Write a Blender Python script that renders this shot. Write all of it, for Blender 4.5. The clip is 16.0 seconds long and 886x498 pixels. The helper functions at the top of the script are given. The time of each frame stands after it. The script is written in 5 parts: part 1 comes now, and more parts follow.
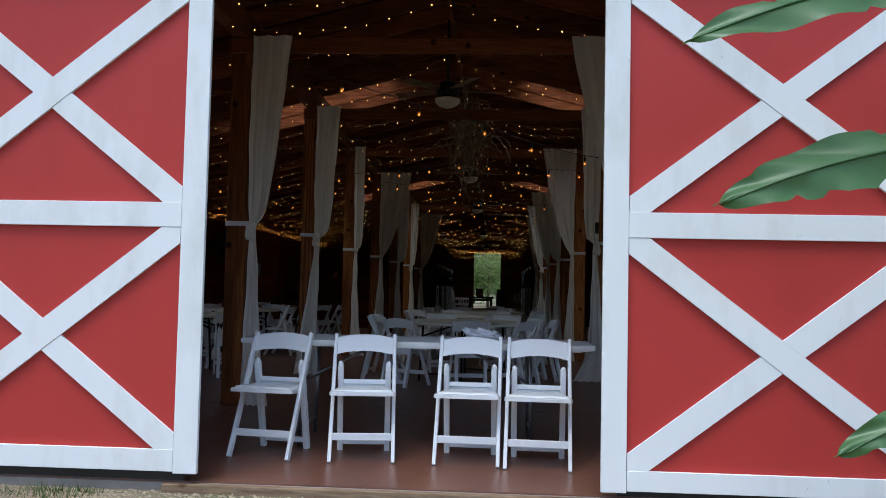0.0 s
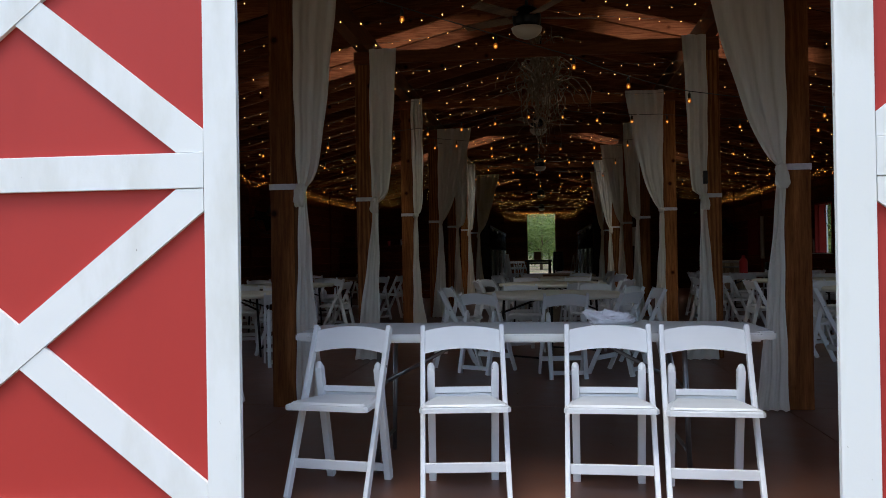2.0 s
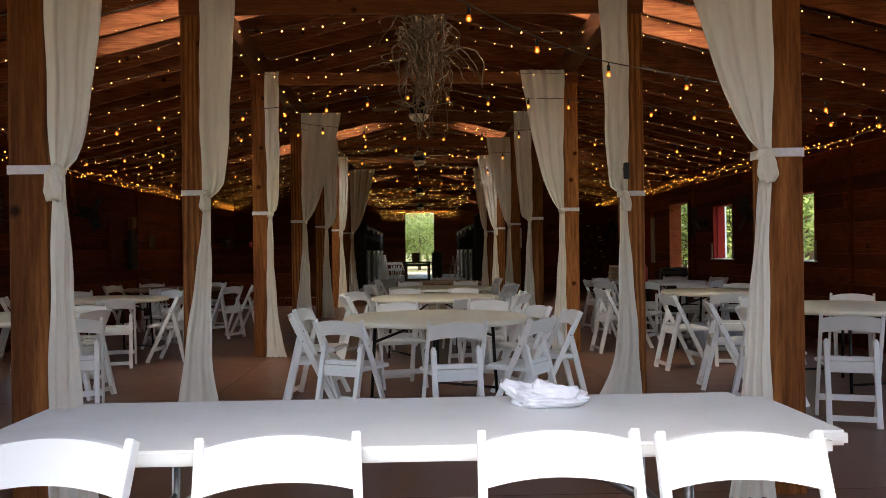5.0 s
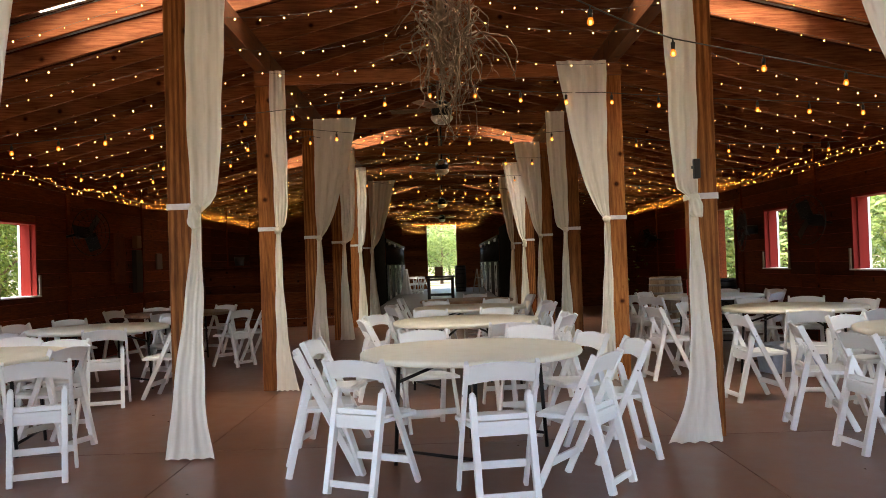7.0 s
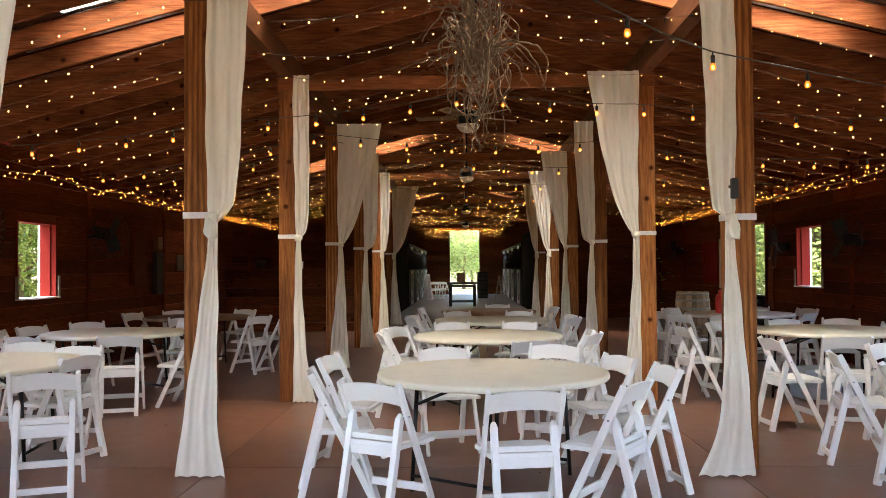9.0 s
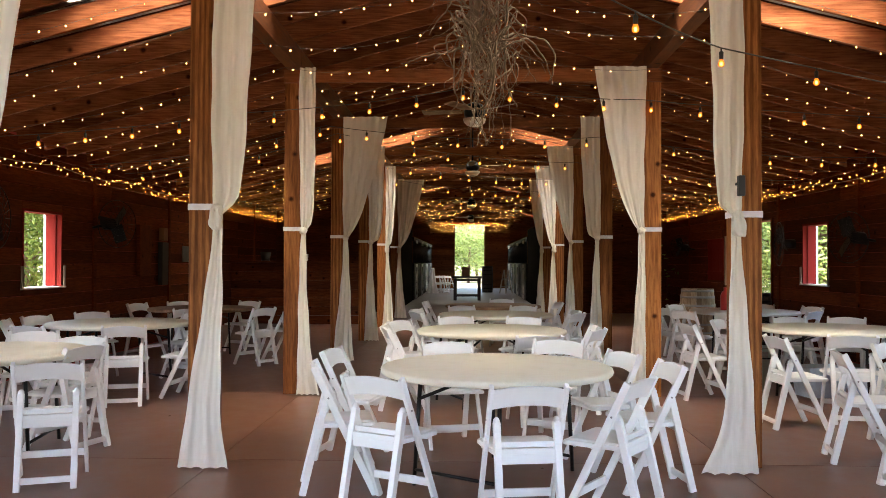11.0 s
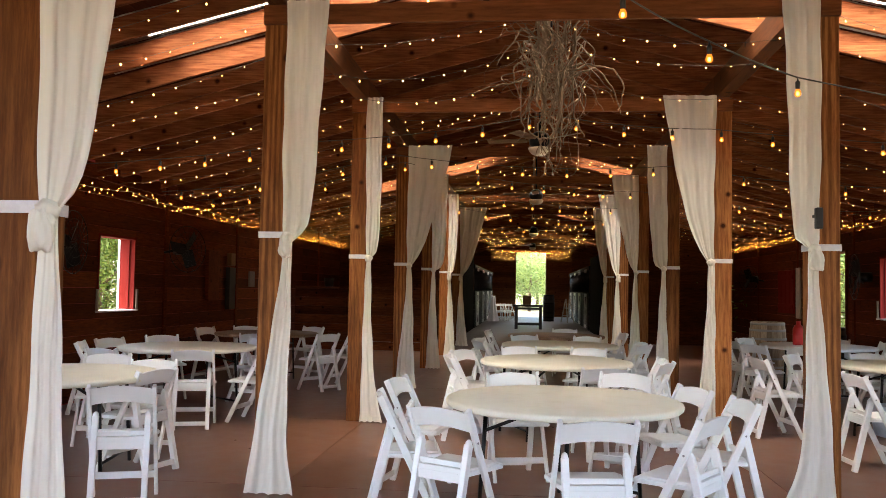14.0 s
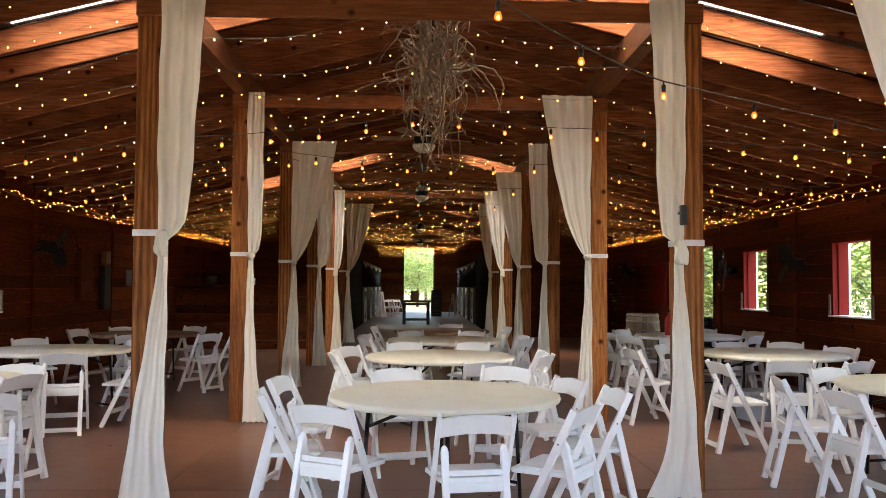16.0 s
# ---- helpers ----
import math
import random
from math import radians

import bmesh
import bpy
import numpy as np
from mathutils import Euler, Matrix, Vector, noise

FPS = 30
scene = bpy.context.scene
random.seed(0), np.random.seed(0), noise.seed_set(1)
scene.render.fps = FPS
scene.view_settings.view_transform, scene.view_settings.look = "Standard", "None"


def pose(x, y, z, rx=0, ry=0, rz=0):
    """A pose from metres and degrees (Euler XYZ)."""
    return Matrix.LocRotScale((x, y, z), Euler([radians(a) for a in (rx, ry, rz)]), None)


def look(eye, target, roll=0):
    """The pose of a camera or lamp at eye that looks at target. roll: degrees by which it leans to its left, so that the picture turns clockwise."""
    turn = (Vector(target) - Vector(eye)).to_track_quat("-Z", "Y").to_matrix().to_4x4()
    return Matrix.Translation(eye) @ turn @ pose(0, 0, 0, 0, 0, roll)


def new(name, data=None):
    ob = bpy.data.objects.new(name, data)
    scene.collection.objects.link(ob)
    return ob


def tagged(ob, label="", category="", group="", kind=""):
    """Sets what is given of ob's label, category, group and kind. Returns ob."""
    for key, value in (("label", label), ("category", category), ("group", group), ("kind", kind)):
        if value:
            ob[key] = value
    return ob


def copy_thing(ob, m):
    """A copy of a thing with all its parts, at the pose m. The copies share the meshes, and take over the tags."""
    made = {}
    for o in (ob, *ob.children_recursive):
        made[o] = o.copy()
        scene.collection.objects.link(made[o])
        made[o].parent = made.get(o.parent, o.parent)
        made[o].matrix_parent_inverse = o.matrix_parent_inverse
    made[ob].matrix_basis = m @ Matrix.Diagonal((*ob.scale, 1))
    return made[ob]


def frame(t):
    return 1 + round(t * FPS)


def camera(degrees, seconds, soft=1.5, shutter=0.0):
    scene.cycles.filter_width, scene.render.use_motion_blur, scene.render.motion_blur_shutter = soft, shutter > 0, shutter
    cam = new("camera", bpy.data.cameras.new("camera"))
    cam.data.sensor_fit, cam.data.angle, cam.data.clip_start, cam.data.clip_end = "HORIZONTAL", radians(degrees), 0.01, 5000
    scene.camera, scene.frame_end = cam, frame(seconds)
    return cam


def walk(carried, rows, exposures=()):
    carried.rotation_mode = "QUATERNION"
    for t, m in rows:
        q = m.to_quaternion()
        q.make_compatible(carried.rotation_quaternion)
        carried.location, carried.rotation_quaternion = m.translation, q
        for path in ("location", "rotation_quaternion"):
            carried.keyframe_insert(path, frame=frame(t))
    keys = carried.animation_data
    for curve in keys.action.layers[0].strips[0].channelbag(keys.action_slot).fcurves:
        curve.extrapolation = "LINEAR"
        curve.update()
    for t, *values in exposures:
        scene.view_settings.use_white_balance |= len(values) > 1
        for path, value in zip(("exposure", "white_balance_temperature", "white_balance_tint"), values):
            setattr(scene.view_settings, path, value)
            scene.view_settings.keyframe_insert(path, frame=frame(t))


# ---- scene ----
cam = camera(55.8, 16.0, 0.85)
PATH = [
    (0, (0.563, 2.994, 1.112), (0.434, 4.988, 1.212), 1.2),
    (0.5, (0.439, 3.364, 1.132), (0.229, 5.35, 1.227), 0.1),
    (1, (0.358, 3.713, 1.159), (0.109, 5.695, 1.239), -0.4),
    (1.5, (0.212, 4.106, 1.161), (-0.025, 6.091, 1.212), -0.4),
    (2, (0.09, 4.483, 1.165), (-0.148, 6.469, 1.179), -0.9),
    (2.5, (0.031, 4.799, 1.231), (-0.197, 6.785, 1.2), -0.4),
    (3, (-0.044, 5.138, 1.257), (-0.173, 7.134, 1.212), -0.4),
    (3.5, (-0.033, 5.467, 1.255), (-0.053, 7.467, 1.225), -0.6),
    (4, (0.023, 5.816, 1.273), (0.062, 7.816, 1.271), -0.3),
    (6.5, (0.054, 7.512, 1.28), (0.099, 9.511, 1.294), -1.2),
    (7, (-0.017, 7.725, 1.329), (-0.014, 9.725, 1.365), -1.9),
    (7.5, (0.011, 7.813, 1.36), (-0.023, 9.812, 1.41), -1.7),
    (8, (0.002, 7.905, 1.39), (-0.044, 9.904, 1.442), -1.4),
    (8.5, (-0.022, 7.943, 1.418), (-0.071, 9.942, 1.468), -0.8),
    (11, (-0.02, 7.962, 1.426), (-0.083, 9.961, 1.457), 0.2),
    (11.5, (-0.032, 7.97, 1.426), (-0.145, 9.967, 1.465), 0.0),
    (12, (-0.041, 7.975, 1.427), (-0.215, 9.966, 1.485), 0.2),
    (12.5, (-0.056, 7.973, 1.441), (-0.289, 9.958, 1.517), 0.5),
    (13, (-0.081, 8.002, 1.447), (-0.348, 9.982, 1.536), 0.8),
    (13.5, (-0.08, 7.983, 1.445), (-0.339, 9.964, 1.539), 1.0),
    (14, (-0.066, 7.974, 1.446), (-0.273, 9.961, 1.54), 1.0),
    (14.5, (-0.055, 7.964, 1.446), (-0.189, 9.957, 1.541), 0.9),
    (15, (-0.038, 7.951, 1.449), (-0.097, 9.948, 1.544), 0.8),
    (15.5, (-0.029, 7.942, 1.449), (-0.02, 9.939, 1.542), 0.6),
    (16, (-0.017, 7.939, 1.453), (0.041, 9.936, 1.54), 0.3),
]
EXPOSURE = [
    (0.0, 0.74, 5650, 5), (1.5, 0.88, 5900, 6), (2.5, 1.05, 6200, 6), (3.5, 1.55, 6700, 7), (4.2, 2.2, 7000, 8),
    (6.4, 3.38, 7250, 9), (7.0, 3.62, 7150, 9), (8.5, 3.86, 7050, 9), (13.0, 3.96, 7100, 9), (16.0, 3.86, 6900, 9),
]
walk(cam, [(t, look(eye, target, roll)) for t, eye, target, roll in PATH], EXPOSURE)

# ---- light ----
world = bpy.data.worlds.new("sky")
scene.world = world
world.use_nodes = True
wn = world.node_tree.nodes
sky = wn.new("ShaderNodeTexSky")
sky.sky_type, sky.sun_disc = "NISHITA", False
sky.sun_elevation, sky.sun_rotation = radians(71), radians(209)
sky.air_density, sky.dust_density, sky.ozone_density = 1.0, 3.0, 1.0
world.node_tree.links.new(sky.outputs[0], wn["Background"].inputs[0])
wn["Background"].inputs[1].default_value = 0.15
sun = new("sun", bpy.data.lights.new("sun", "SUN"))
sun.data.energy, sun.data.angle, sun.data.color = 1.2, radians(25), (1.0, 0.96, 0.9)
sun.matrix_world = look((-5, -9, 30), (0, 0, 0))


# ---- materials ----
def base(name, rough=0.6, metal=0.0, spec=0.5):
    m = bpy.data.materials.new(name)
    m.use_nodes = True
    b = m.node_tree.nodes["Principled BSDF"]
    b.inputs["Roughness"].default_value = rough
    b.inputs["Metallic"].default_value = metal
    b.inputs["Specular IOR Level"].default_value = spec
    return m, m.node_tree, b


def ramp(nt, fac, stops):
    r = nt.nodes.new("ShaderNodeValToRGB")
    el = r.color_ramp.elements
    for i, (p, c) in enumerate(stops):
        e = el[i] if i < 2 else el.new(p)
        e.position, e.color = p, (*c, 1)
    nt.links.new(fac, r.inputs[0])
    return r.outputs[0]


def mapped(nt, scale, coord="Object"):
    tc = nt.nodes.new("ShaderNodeTexCoord")
    mp = nt.nodes.new("ShaderNodeMapping")
    mp.inputs["Scale"].default_value = scale
    nt.links.new(tc.outputs[coord], mp.inputs[0])
    return mp.outputs[0]


def nz(nt, vec, scale, detail=4.0, rough=0.55):
    n = nt.nodes.new("ShaderNodeTexNoise")
    n.inputs["Scale"].default_value, n.inputs["Detail"].default_value, n.inputs["Roughness"].default_value = scale, detail, rough
    nt.links.new(vec, n.inputs["Vector"])
    return n.outputs[0]


def mixc(nt, fac, a, b, mode="MIX"):
    m = nt.nodes.new("ShaderNodeMix")
    m.data_type, m.blend_type = "RGBA", mode
    for sock, v in ((m.inputs[0], fac), (m.inputs[6], a), (m.inputs[7], b)):
        if hasattr(v, "links") or hasattr(v, "is_linked"):
            nt.links.new(v, sock)
        else:
            sock.default_value = v if isinstance(v, float) else (*v, 1)
    return m.outputs[2]


def bump(nt, b, height, strength=0.3, dist=0.01):
    n = nt.nodes.new("ShaderNodeBump")
    n.inputs["Strength"].default_value, n.inputs["Distance"].default_value = strength, dist
    nt.links.new(height, n.inputs["Height"])
    nt.links.new(n.outputs[0], b.inputs["Normal"])


def rough_from(nt, b, fac, lo, hi):
    m = nt.nodes.new("ShaderNodeMapRange")
    m.inputs[3].default_value, m.inputs[4].default_value = lo, hi
    nt.links.new(fac, m.inputs[0])
    nt.links.new(m.outputs[0], b.inputs["Roughness"])


def wood(name, dark, light, grain=(14, 14, 1.2), rough=0.6, knots=True, vary=0.35, depth=0.25, rings=0.0, spec=0.2):
    """Stained softwood: long grain, knots and a tone of its own for each piece."""
    m, nt, b = base(name, rough, 0, spec)
    info = nt.nodes.new("ShaderNodeObjectInfo")
    tc = nt.nodes.new("ShaderNodeTexCoord")
    add = nt.nodes.new("ShaderNodeVectorMath")
    add.operation = "MULTIPLY_ADD"
    comb = nt.nodes.new("ShaderNodeCombineXYZ")
    for i in range(3):
        nt.links.new(info.outputs["Random"], comb.inputs[i])
    add.inputs[1].default_value = (37, 53, 71)
    nt.links.new(comb.outputs[0], add.inputs[0])
    nt.links.new(tc.outputs["Object"], add.inputs[2])
    mp = nt.nodes.new("ShaderNodeMapping")
    mp.inputs["Scale"].default_value = grain
    nt.links.new(add.outputs[0], mp.inputs[0])
    fine = nz(nt, mp.outputs[0], 5.0, 8, 0.7)
    wide = nz(nt, mp.outputs[0], 0.45, 3, 0.5)
    col = ramp(nt, fine, [(0.36, dark), (0.64, light)])
    tone = ramp(nt, wide, [(0.3, (0.55, 0.52, 0.5)), (0.7, (1.1, 1.1, 1.1))])
    col = mixc(nt, 0.8, col, tone, "MULTIPLY")
    if rings:
        mr = nt.nodes.new("ShaderNodeMapping")
        mr.inputs["Scale"].default_value = [g * 0.5 for g in grain]
        nt.links.new(add.outputs[0], mr.inputs[0])
        wv = nt.nodes.new("ShaderNodeTexWave")
        wv.inputs["Scale"].default_value, wv.inputs["Distortion"].default_value = 1.6, 7.0
        wv.inputs["Detail"].default_value, wv.inputs["Detail Scale"].default_value = 2.0, 0.7
        nt.links.new(mr.outputs[0], wv.inputs["Vector"])
        col = mixc(nt, rings, col, ramp(nt, wv.outputs["Fac"], [(0.15, (0.45, 0.36, 0.3)), (0.75, (1.15, 1.15, 1.12))]), "MULTIPLY")
    one = nt.nodes.new("ShaderNodeMapRange")
    one.inputs[3].default_value, one.inputs[4].default_value = 1 - vary, 1 + vary * 0.6
    nt.links.new(info.outputs["Random"], one.inputs[0])
    cc = nt.nodes.new("ShaderNodeCombineColor")
    for i in range(3):
        nt.links.new(one.outputs[0], cc.inputs[i])
    col = mixc(nt, 1.0, col, cc.outputs[0], "MULTIPLY")
    if knots:
        v = nt.nodes.new("ShaderNodeTexVoronoi")
        v.inputs["Scale"].default_value = 3.4
        nt.links.new(add.outputs[0], v.inputs["Vector"])
        k = ramp(nt, v.outputs["Distance"], [(0.055, (0.16, 0.1, 0.07)), (0.1, (0.7, 0.62, 0.55)), (0.14, (1, 1, 1))])
        col = mixc(nt, 1.0, col, k, "MULTIPLY")
    nt.links.new(col, b.inputs["Base Color"])
    bump(nt, b, fine, depth, 0.004)
    rough_from(nt, b, fine, rough - 0.08, rough + 0.12)
    return m


def paint(name, colour, rough=0.45, dirt=(0.5, 0.47, 0.4), amount=0.35, scale=3.0, spec=0.45, relief=0.08):
    """Painted or moulded surface with faint streaks, grime and unevenness."""
    m, nt, b = base(name, rough, 0, spec)
    v = mapped(nt, (1, 1, 0.35))
    big = nz(nt, v, scale, 5, 0.6)
    fine = nz(nt, mapped(nt, (1, 1, 1)), 90, 3)
    mask = ramp(nt, big, [(0.5, (0, 0, 0)), (0.85, (amount, amount, amount))])
    sep = nt.nodes.new("ShaderNodeSeparateColor")
    nt.links.new(mask, sep.inputs[0])
    col = mixc(nt, sep.outputs[0], colour, tuple(c * d for c, d in zip(colour, dirt)))
    nt.links.new(col, b.inputs["Base Color"])
    bump(nt, b, fine, relief, 0.002)
    rough_from(nt, b, big, rough - 0.08, rough + 0.15)
    return m


def plain(name, colour, rough=0.5, metal=0.0):
    m, nt, b = base(name, rough, metal)
    n = nz(nt, mapped(nt, (1, 1, 1)), 25, 4)
    col = mixc(nt, n, tuple(c * 0.75 for c in colour), tuple(min(1, c * 1.2) for c in colour))
    nt.links.new(col, b.inputs["Base Color"])
    return m


def glow(name, colour, strength):
    m = bpy.data.materials.new(name)
    m.use_nodes = True
    nt = m.node_tree
    nt.nodes.clear()
    e, o = nt.nodes.new("ShaderNodeEmission"), nt.nodes.new("ShaderNodeOutputMaterial")
    e.inputs[0].default_value, e.inputs[1].default_value = (*colour, 1), strength
    nt.links.new(e.outputs[0], o.inputs[0])
    return m


POST_WOOD = wood("post_wood", (0.2, 0.068, 0.02), (0.43, 0.172, 0.054), (9, 9, 0.7), 0.6, True, 0.25, 0.3, 0.65, 0.15)
BEAM_WOOD = wood("beam_wood", (0.14, 0.045, 0.016), (0.26, 0.09, 0.032), (9, 0.8, 9), 0.6)
CROSS_WOOD = wood("crossbeam_wood", (0.17, 0.05, 0.016), (0.3, 0.102, 0.034), (0.8, 9, 9), 0.6)
RAFTER_WOOD = wood("rafter_wood", (0.19, 0.05, 0.019), (0.4, 0.143, 0.058), (0.7, 12, 12), 0.7, True, 0.35, 0.25, 0.25, 0.1)
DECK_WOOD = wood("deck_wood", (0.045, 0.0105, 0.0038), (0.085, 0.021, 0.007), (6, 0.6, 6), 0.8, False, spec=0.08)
PLANK_WOOD = wood("plank_wood", (0.075, 0.0145, 0.0045), (0.17, 0.039, 0.0105), (10, 0.9, 10), 0.68, True, 0.4, spec=0.08)
END_WOOD = wood("end_wall_wood", (0.2, 0.07, 0.026), (0.42, 0.165, 0.062), (0.9, 10, 10), 0.75, True, 0.3)
BOARD_WOOD = wood("board_wood", (0.06, 0.015, 0.0055), (0.15, 0.04, 0.014), (0.9, 10, 10), 0.65, True, 0.4, spec=0.1)
SILL_WOOD = wood("sill_wood", (0.14, 0.09, 0.055), (0.3, 0.21, 0.13), (0.9, 10, 10), 0.8, True, 0.2)
RED_PAINT = paint("red_barn_paint", (0.42, 0.035, 0.028), 0.5, (0.75, 0.8, 0.8), 0.5, 2.0, 0.35)
FRAME_RED = paint("red_frame_paint", (0.165, 0.015, 0.011), 0.75, spec=0.08)
WHITE_TRIM = paint("white_trim_paint", (0.78, 0.79, 0.78), 0.5, (0.55, 0.52, 0.4), 0.45, 4.0, 0.4, 0.15)
nt = WHITE_TRIM.node_tree
b = nt.nodes["Principled BSDF"]
old = b.inputs["Base Color"].links[0].from_socket
chips = ramp(nt, nz(nt, mapped(nt, (1, 1, 0.5)), 26, 5, 0.7), [(0.7, (0, 0, 0)), (0.735, (1, 1, 1))])
sp = nt.nodes.new("ShaderNodeSeparateColor")
nt.links.new(chips, sp.inputs[0])
nt.links.new(mixc(nt, sp.outputs[0], old, (0.24, 0.21, 0.17)), b.inputs["Base Color"])
CHAIR_WHITE = paint("chair_white_resin", (0.78, 0.79, 0.8), 0.35, (0.7, 0.68, 0.6), 0.3, 6.0)
PAD_WHITE = paint("chair_pad_vinyl", (0.77, 0.775, 0.78), 0.4, (0.75, 0.7, 0.6), 0.3, 8.0)
TABLE_CREAM = paint("table_cream_plastic", (0.78, 0.745, 0.62), 0.42, (0.75, 0.72, 0.62), 0.4, 5.0, 0.45, 0.25)
TABLE_WHITE = paint("table_white_plastic", (0.74, 0.74, 0.72), 0.4, (0.75, 0.72, 0.66), 0.35, 5.0, 0.45, 0.25)
TABLE_BROWN = wood("table_tan_wood", (0.22, 0.12, 0.06), (0.42, 0.26, 0.15), (2, 14, 2), 0.5, False)
BLACK_METAL = plain("black_metal", (0.012, 0.012, 0.013), 0.4, 0.6)
GREY_METAL = plain("grey_metal", (0.25, 0.25, 0.26), 0.35, 0.9)
BLACK_PAINT = paint("black_stall_paint", (0.008, 0.007, 0.007), 0.6, (1.6, 1.5, 1.3), 0.6, 3.0, 0.2)
PARTITION = paint("dark_partition_boards", (0.008, 0.006, 0.005), 0.92, (1.5, 1.4, 1.2), 0.5, 3.0, 0.03)
BLACK_PLASTIC = plain("black_plastic", (0.015, 0.015, 0.016), 0.5)
RIBBON = plain("white_ribbon", (0.75, 0.73, 0.76), 0.6)
TWIG = plain("vine_twig", (0.21, 0.135, 0.08), 0.9)
BARREL_OAK = wood("barrel_oak", (0.36, 0.25, 0.15), (0.55, 0.42, 0.28), (12, 12, 1), 0.55, False)
HOOP_STEEL = plain("dull_hoop_steel", (0.34, 0.31, 0.27), 0.6, 0.3)
BARREL_DARK = plain("dark_barrel", (0.02, 0.017, 0.015), 0.5)
BULB_FAIRY = glow("fairy_bulb_glow", (1.0, 0.47, 0.11), 1.8)
BULB_WALL = glow("garland_bulb_glow", (1.0, 0.34, 0.05), 1.8)
FILAMENT = glow("filament_glow", (1.0, 0.47, 0.1), 1.6)
BULB_AMBER = glow("amber_bulb_glass", (1.0, 0.24, 0.028), 0.16)
nt = BULB_AMBER.node_tree
clear, mx = nt.nodes.new("ShaderNodeBsdfTransparent"), nt.nodes.new("ShaderNodeMixShader")
clear.inputs[0].default_value, mx.inputs[0].default_value = (1.0, 0.85, 0.6, 1), 0.5
nt.links.new(clear.outputs[0], mx.inputs[1])
nt.links.new(nt.nodes["Emission"].outputs[0], mx.inputs[2])
nt.links.new(mx.outputs[0], nt.nodes["Material Output"].inputs[0])
STRING = plain("string_cable", (0.06, 0.06, 0.05), 0.6)
PALE_STRING = plain("pale_cable", (0.075, 0.068, 0.055), 0.6)
BARK = plain("bark", (0.12, 0.08, 0.05), 0.9)
BIN_BLUE = plain("pale_blue_plastic", (0.5, 0.58, 0.7), 0.4)
PAPER = plain("paper", (0.7, 0.7, 0.68), 0.7)
RED_PLASTIC = plain("red_plastic", (0.5, 0.02, 0.02), 0.4)
TAN_BOX = plain("tan_box", (0.2, 0.1, 0.05), 0.7)
BOWL = paint("frosted_bowl", (0.7, 0.62, 0.5), 0.3)

# sheer curtain cloth: part of the light goes through
SHEER, nt, b = base("sheer_cloth", 0.85, 0, 0.1)
weave = nz(nt, mapped(nt, (1, 1, 0.04)), 60, 5)
col = ramp(nt, weave, [(0.3, (0.82, 0.785, 0.7)), (0.7, (0.88, 0.85, 0.77))])
nt.links.new(col, b.inputs["Base Color"])
tr = nt.nodes.new("ShaderNodeBsdfTranslucent")
nt.links.new(col, tr.inputs[0])
mx = nt.nodes.new("ShaderNodeMixShader")
mx.inputs[0].default_value = 0.25
nt.links.new(b.outputs[0], mx.inputs[1])
nt.links.new(tr.outputs[0], mx.inputs[2])
nt.links.new(mx.outputs[0], nt.nodes["Material Output"].inputs[0])
bump(nt, b, weave, 0.15, 0.002)

# milky corrugated roof light
ROOFLIGHT, nt, b = base("milky_roof_sheet", 0.5)
tr, tp = nt.nodes.new("ShaderNodeBsdfTranslucent"), nt.nodes.new("ShaderNodeBsdfTransparent")
tr.inputs[0].default_value, tp.inputs[0].default_value = (0.97, 0.93, 0.84, 1), (0.97, 0.94, 0.86, 1)
mx = nt.nodes.new("ShaderNodeMixShader")
mx.inputs[0].default_value = 0.45
nt.links.new(tr.outputs[0], mx.inputs[1])
nt.links.new(tp.outputs[0], mx.inputs[2])
nt.links.new(mx.outputs[0], nt.nodes["Material Output"].inputs[0])

# sealed brown-red concrete
FLOOR, nt, b = base("sealed_concrete", 0.3, 0, 0.5)
o = mapped(nt, (1, 1, 1))
big, mid, fine = nz(nt, o, 0.7, 6, 0.65), nz(nt, o, 5, 6, 0.7), nz(nt, o, 120, 3)
c1 = ramp(nt, big, [(0.3, (0.125, 0.053, 0.035)), (0.7, (0.2, 0.09, 0.058))])
c2 = ramp(nt, mid, [(0.3, (0.72, 0.7, 0.68)), (0.7, (1.12, 1.12, 1.12))])
nt.links.new(mixc(nt, 1.0, c1, c2, "MULTIPLY"), b.inputs["Base Color"])
rough_from(nt, b, mid, 0.22, 0.48)
bump(nt, b, fine, 0.06, 0.002)

GREY_FLOOR, nt, b = base("grey_concrete", 0.45, 0, 0.5)
o = mapped(nt, (1, 1, 1))
big, fine = nz(nt, o, 1.2, 6, 0.65), nz(nt, o, 100, 3)
nt.links.new(ramp(nt, big, [(0.3, (0.16, 0.14, 0.125)), (0.7, (0.28, 0.26, 0.24))]), b.inputs["Base Color"])
rough_from(nt, b, big, 0.35, 0.6)
bump(nt, b, fine, 0.1, 0.002)

# gravel yard running out into rough grass
GROUND, nt, b = base("gravel_and_grass", 0.95, 0, 0.2)
o = mapped(nt, (1, 1, 1))
patch, stone, tiny = nz(nt, o, 0.25, 5), nz(nt, o, 60, 4, 0.7), nz(nt, o, 220, 2)
gravel = ramp(nt, stone, [(0.3, (0.13, 0.098, 0.06)), (0.7, (0.38, 0.31, 0.215))])
grass = ramp(nt, stone, [(0.3, (0.03, 0.055, 0.014)), (0.7, (0.1, 0.15, 0.04))])
mask = ramp(nt, patch, [(0.5, (0, 0, 0)), (0.6, (1, 1, 1))])
sp = nt.nodes.new("ShaderNodeSeparateColor")
nt.links.new(mask, sp.inputs[0])
nt.links.new(mixc(nt, sp.outputs[0], gravel, grass), b.inputs["Base Color"])
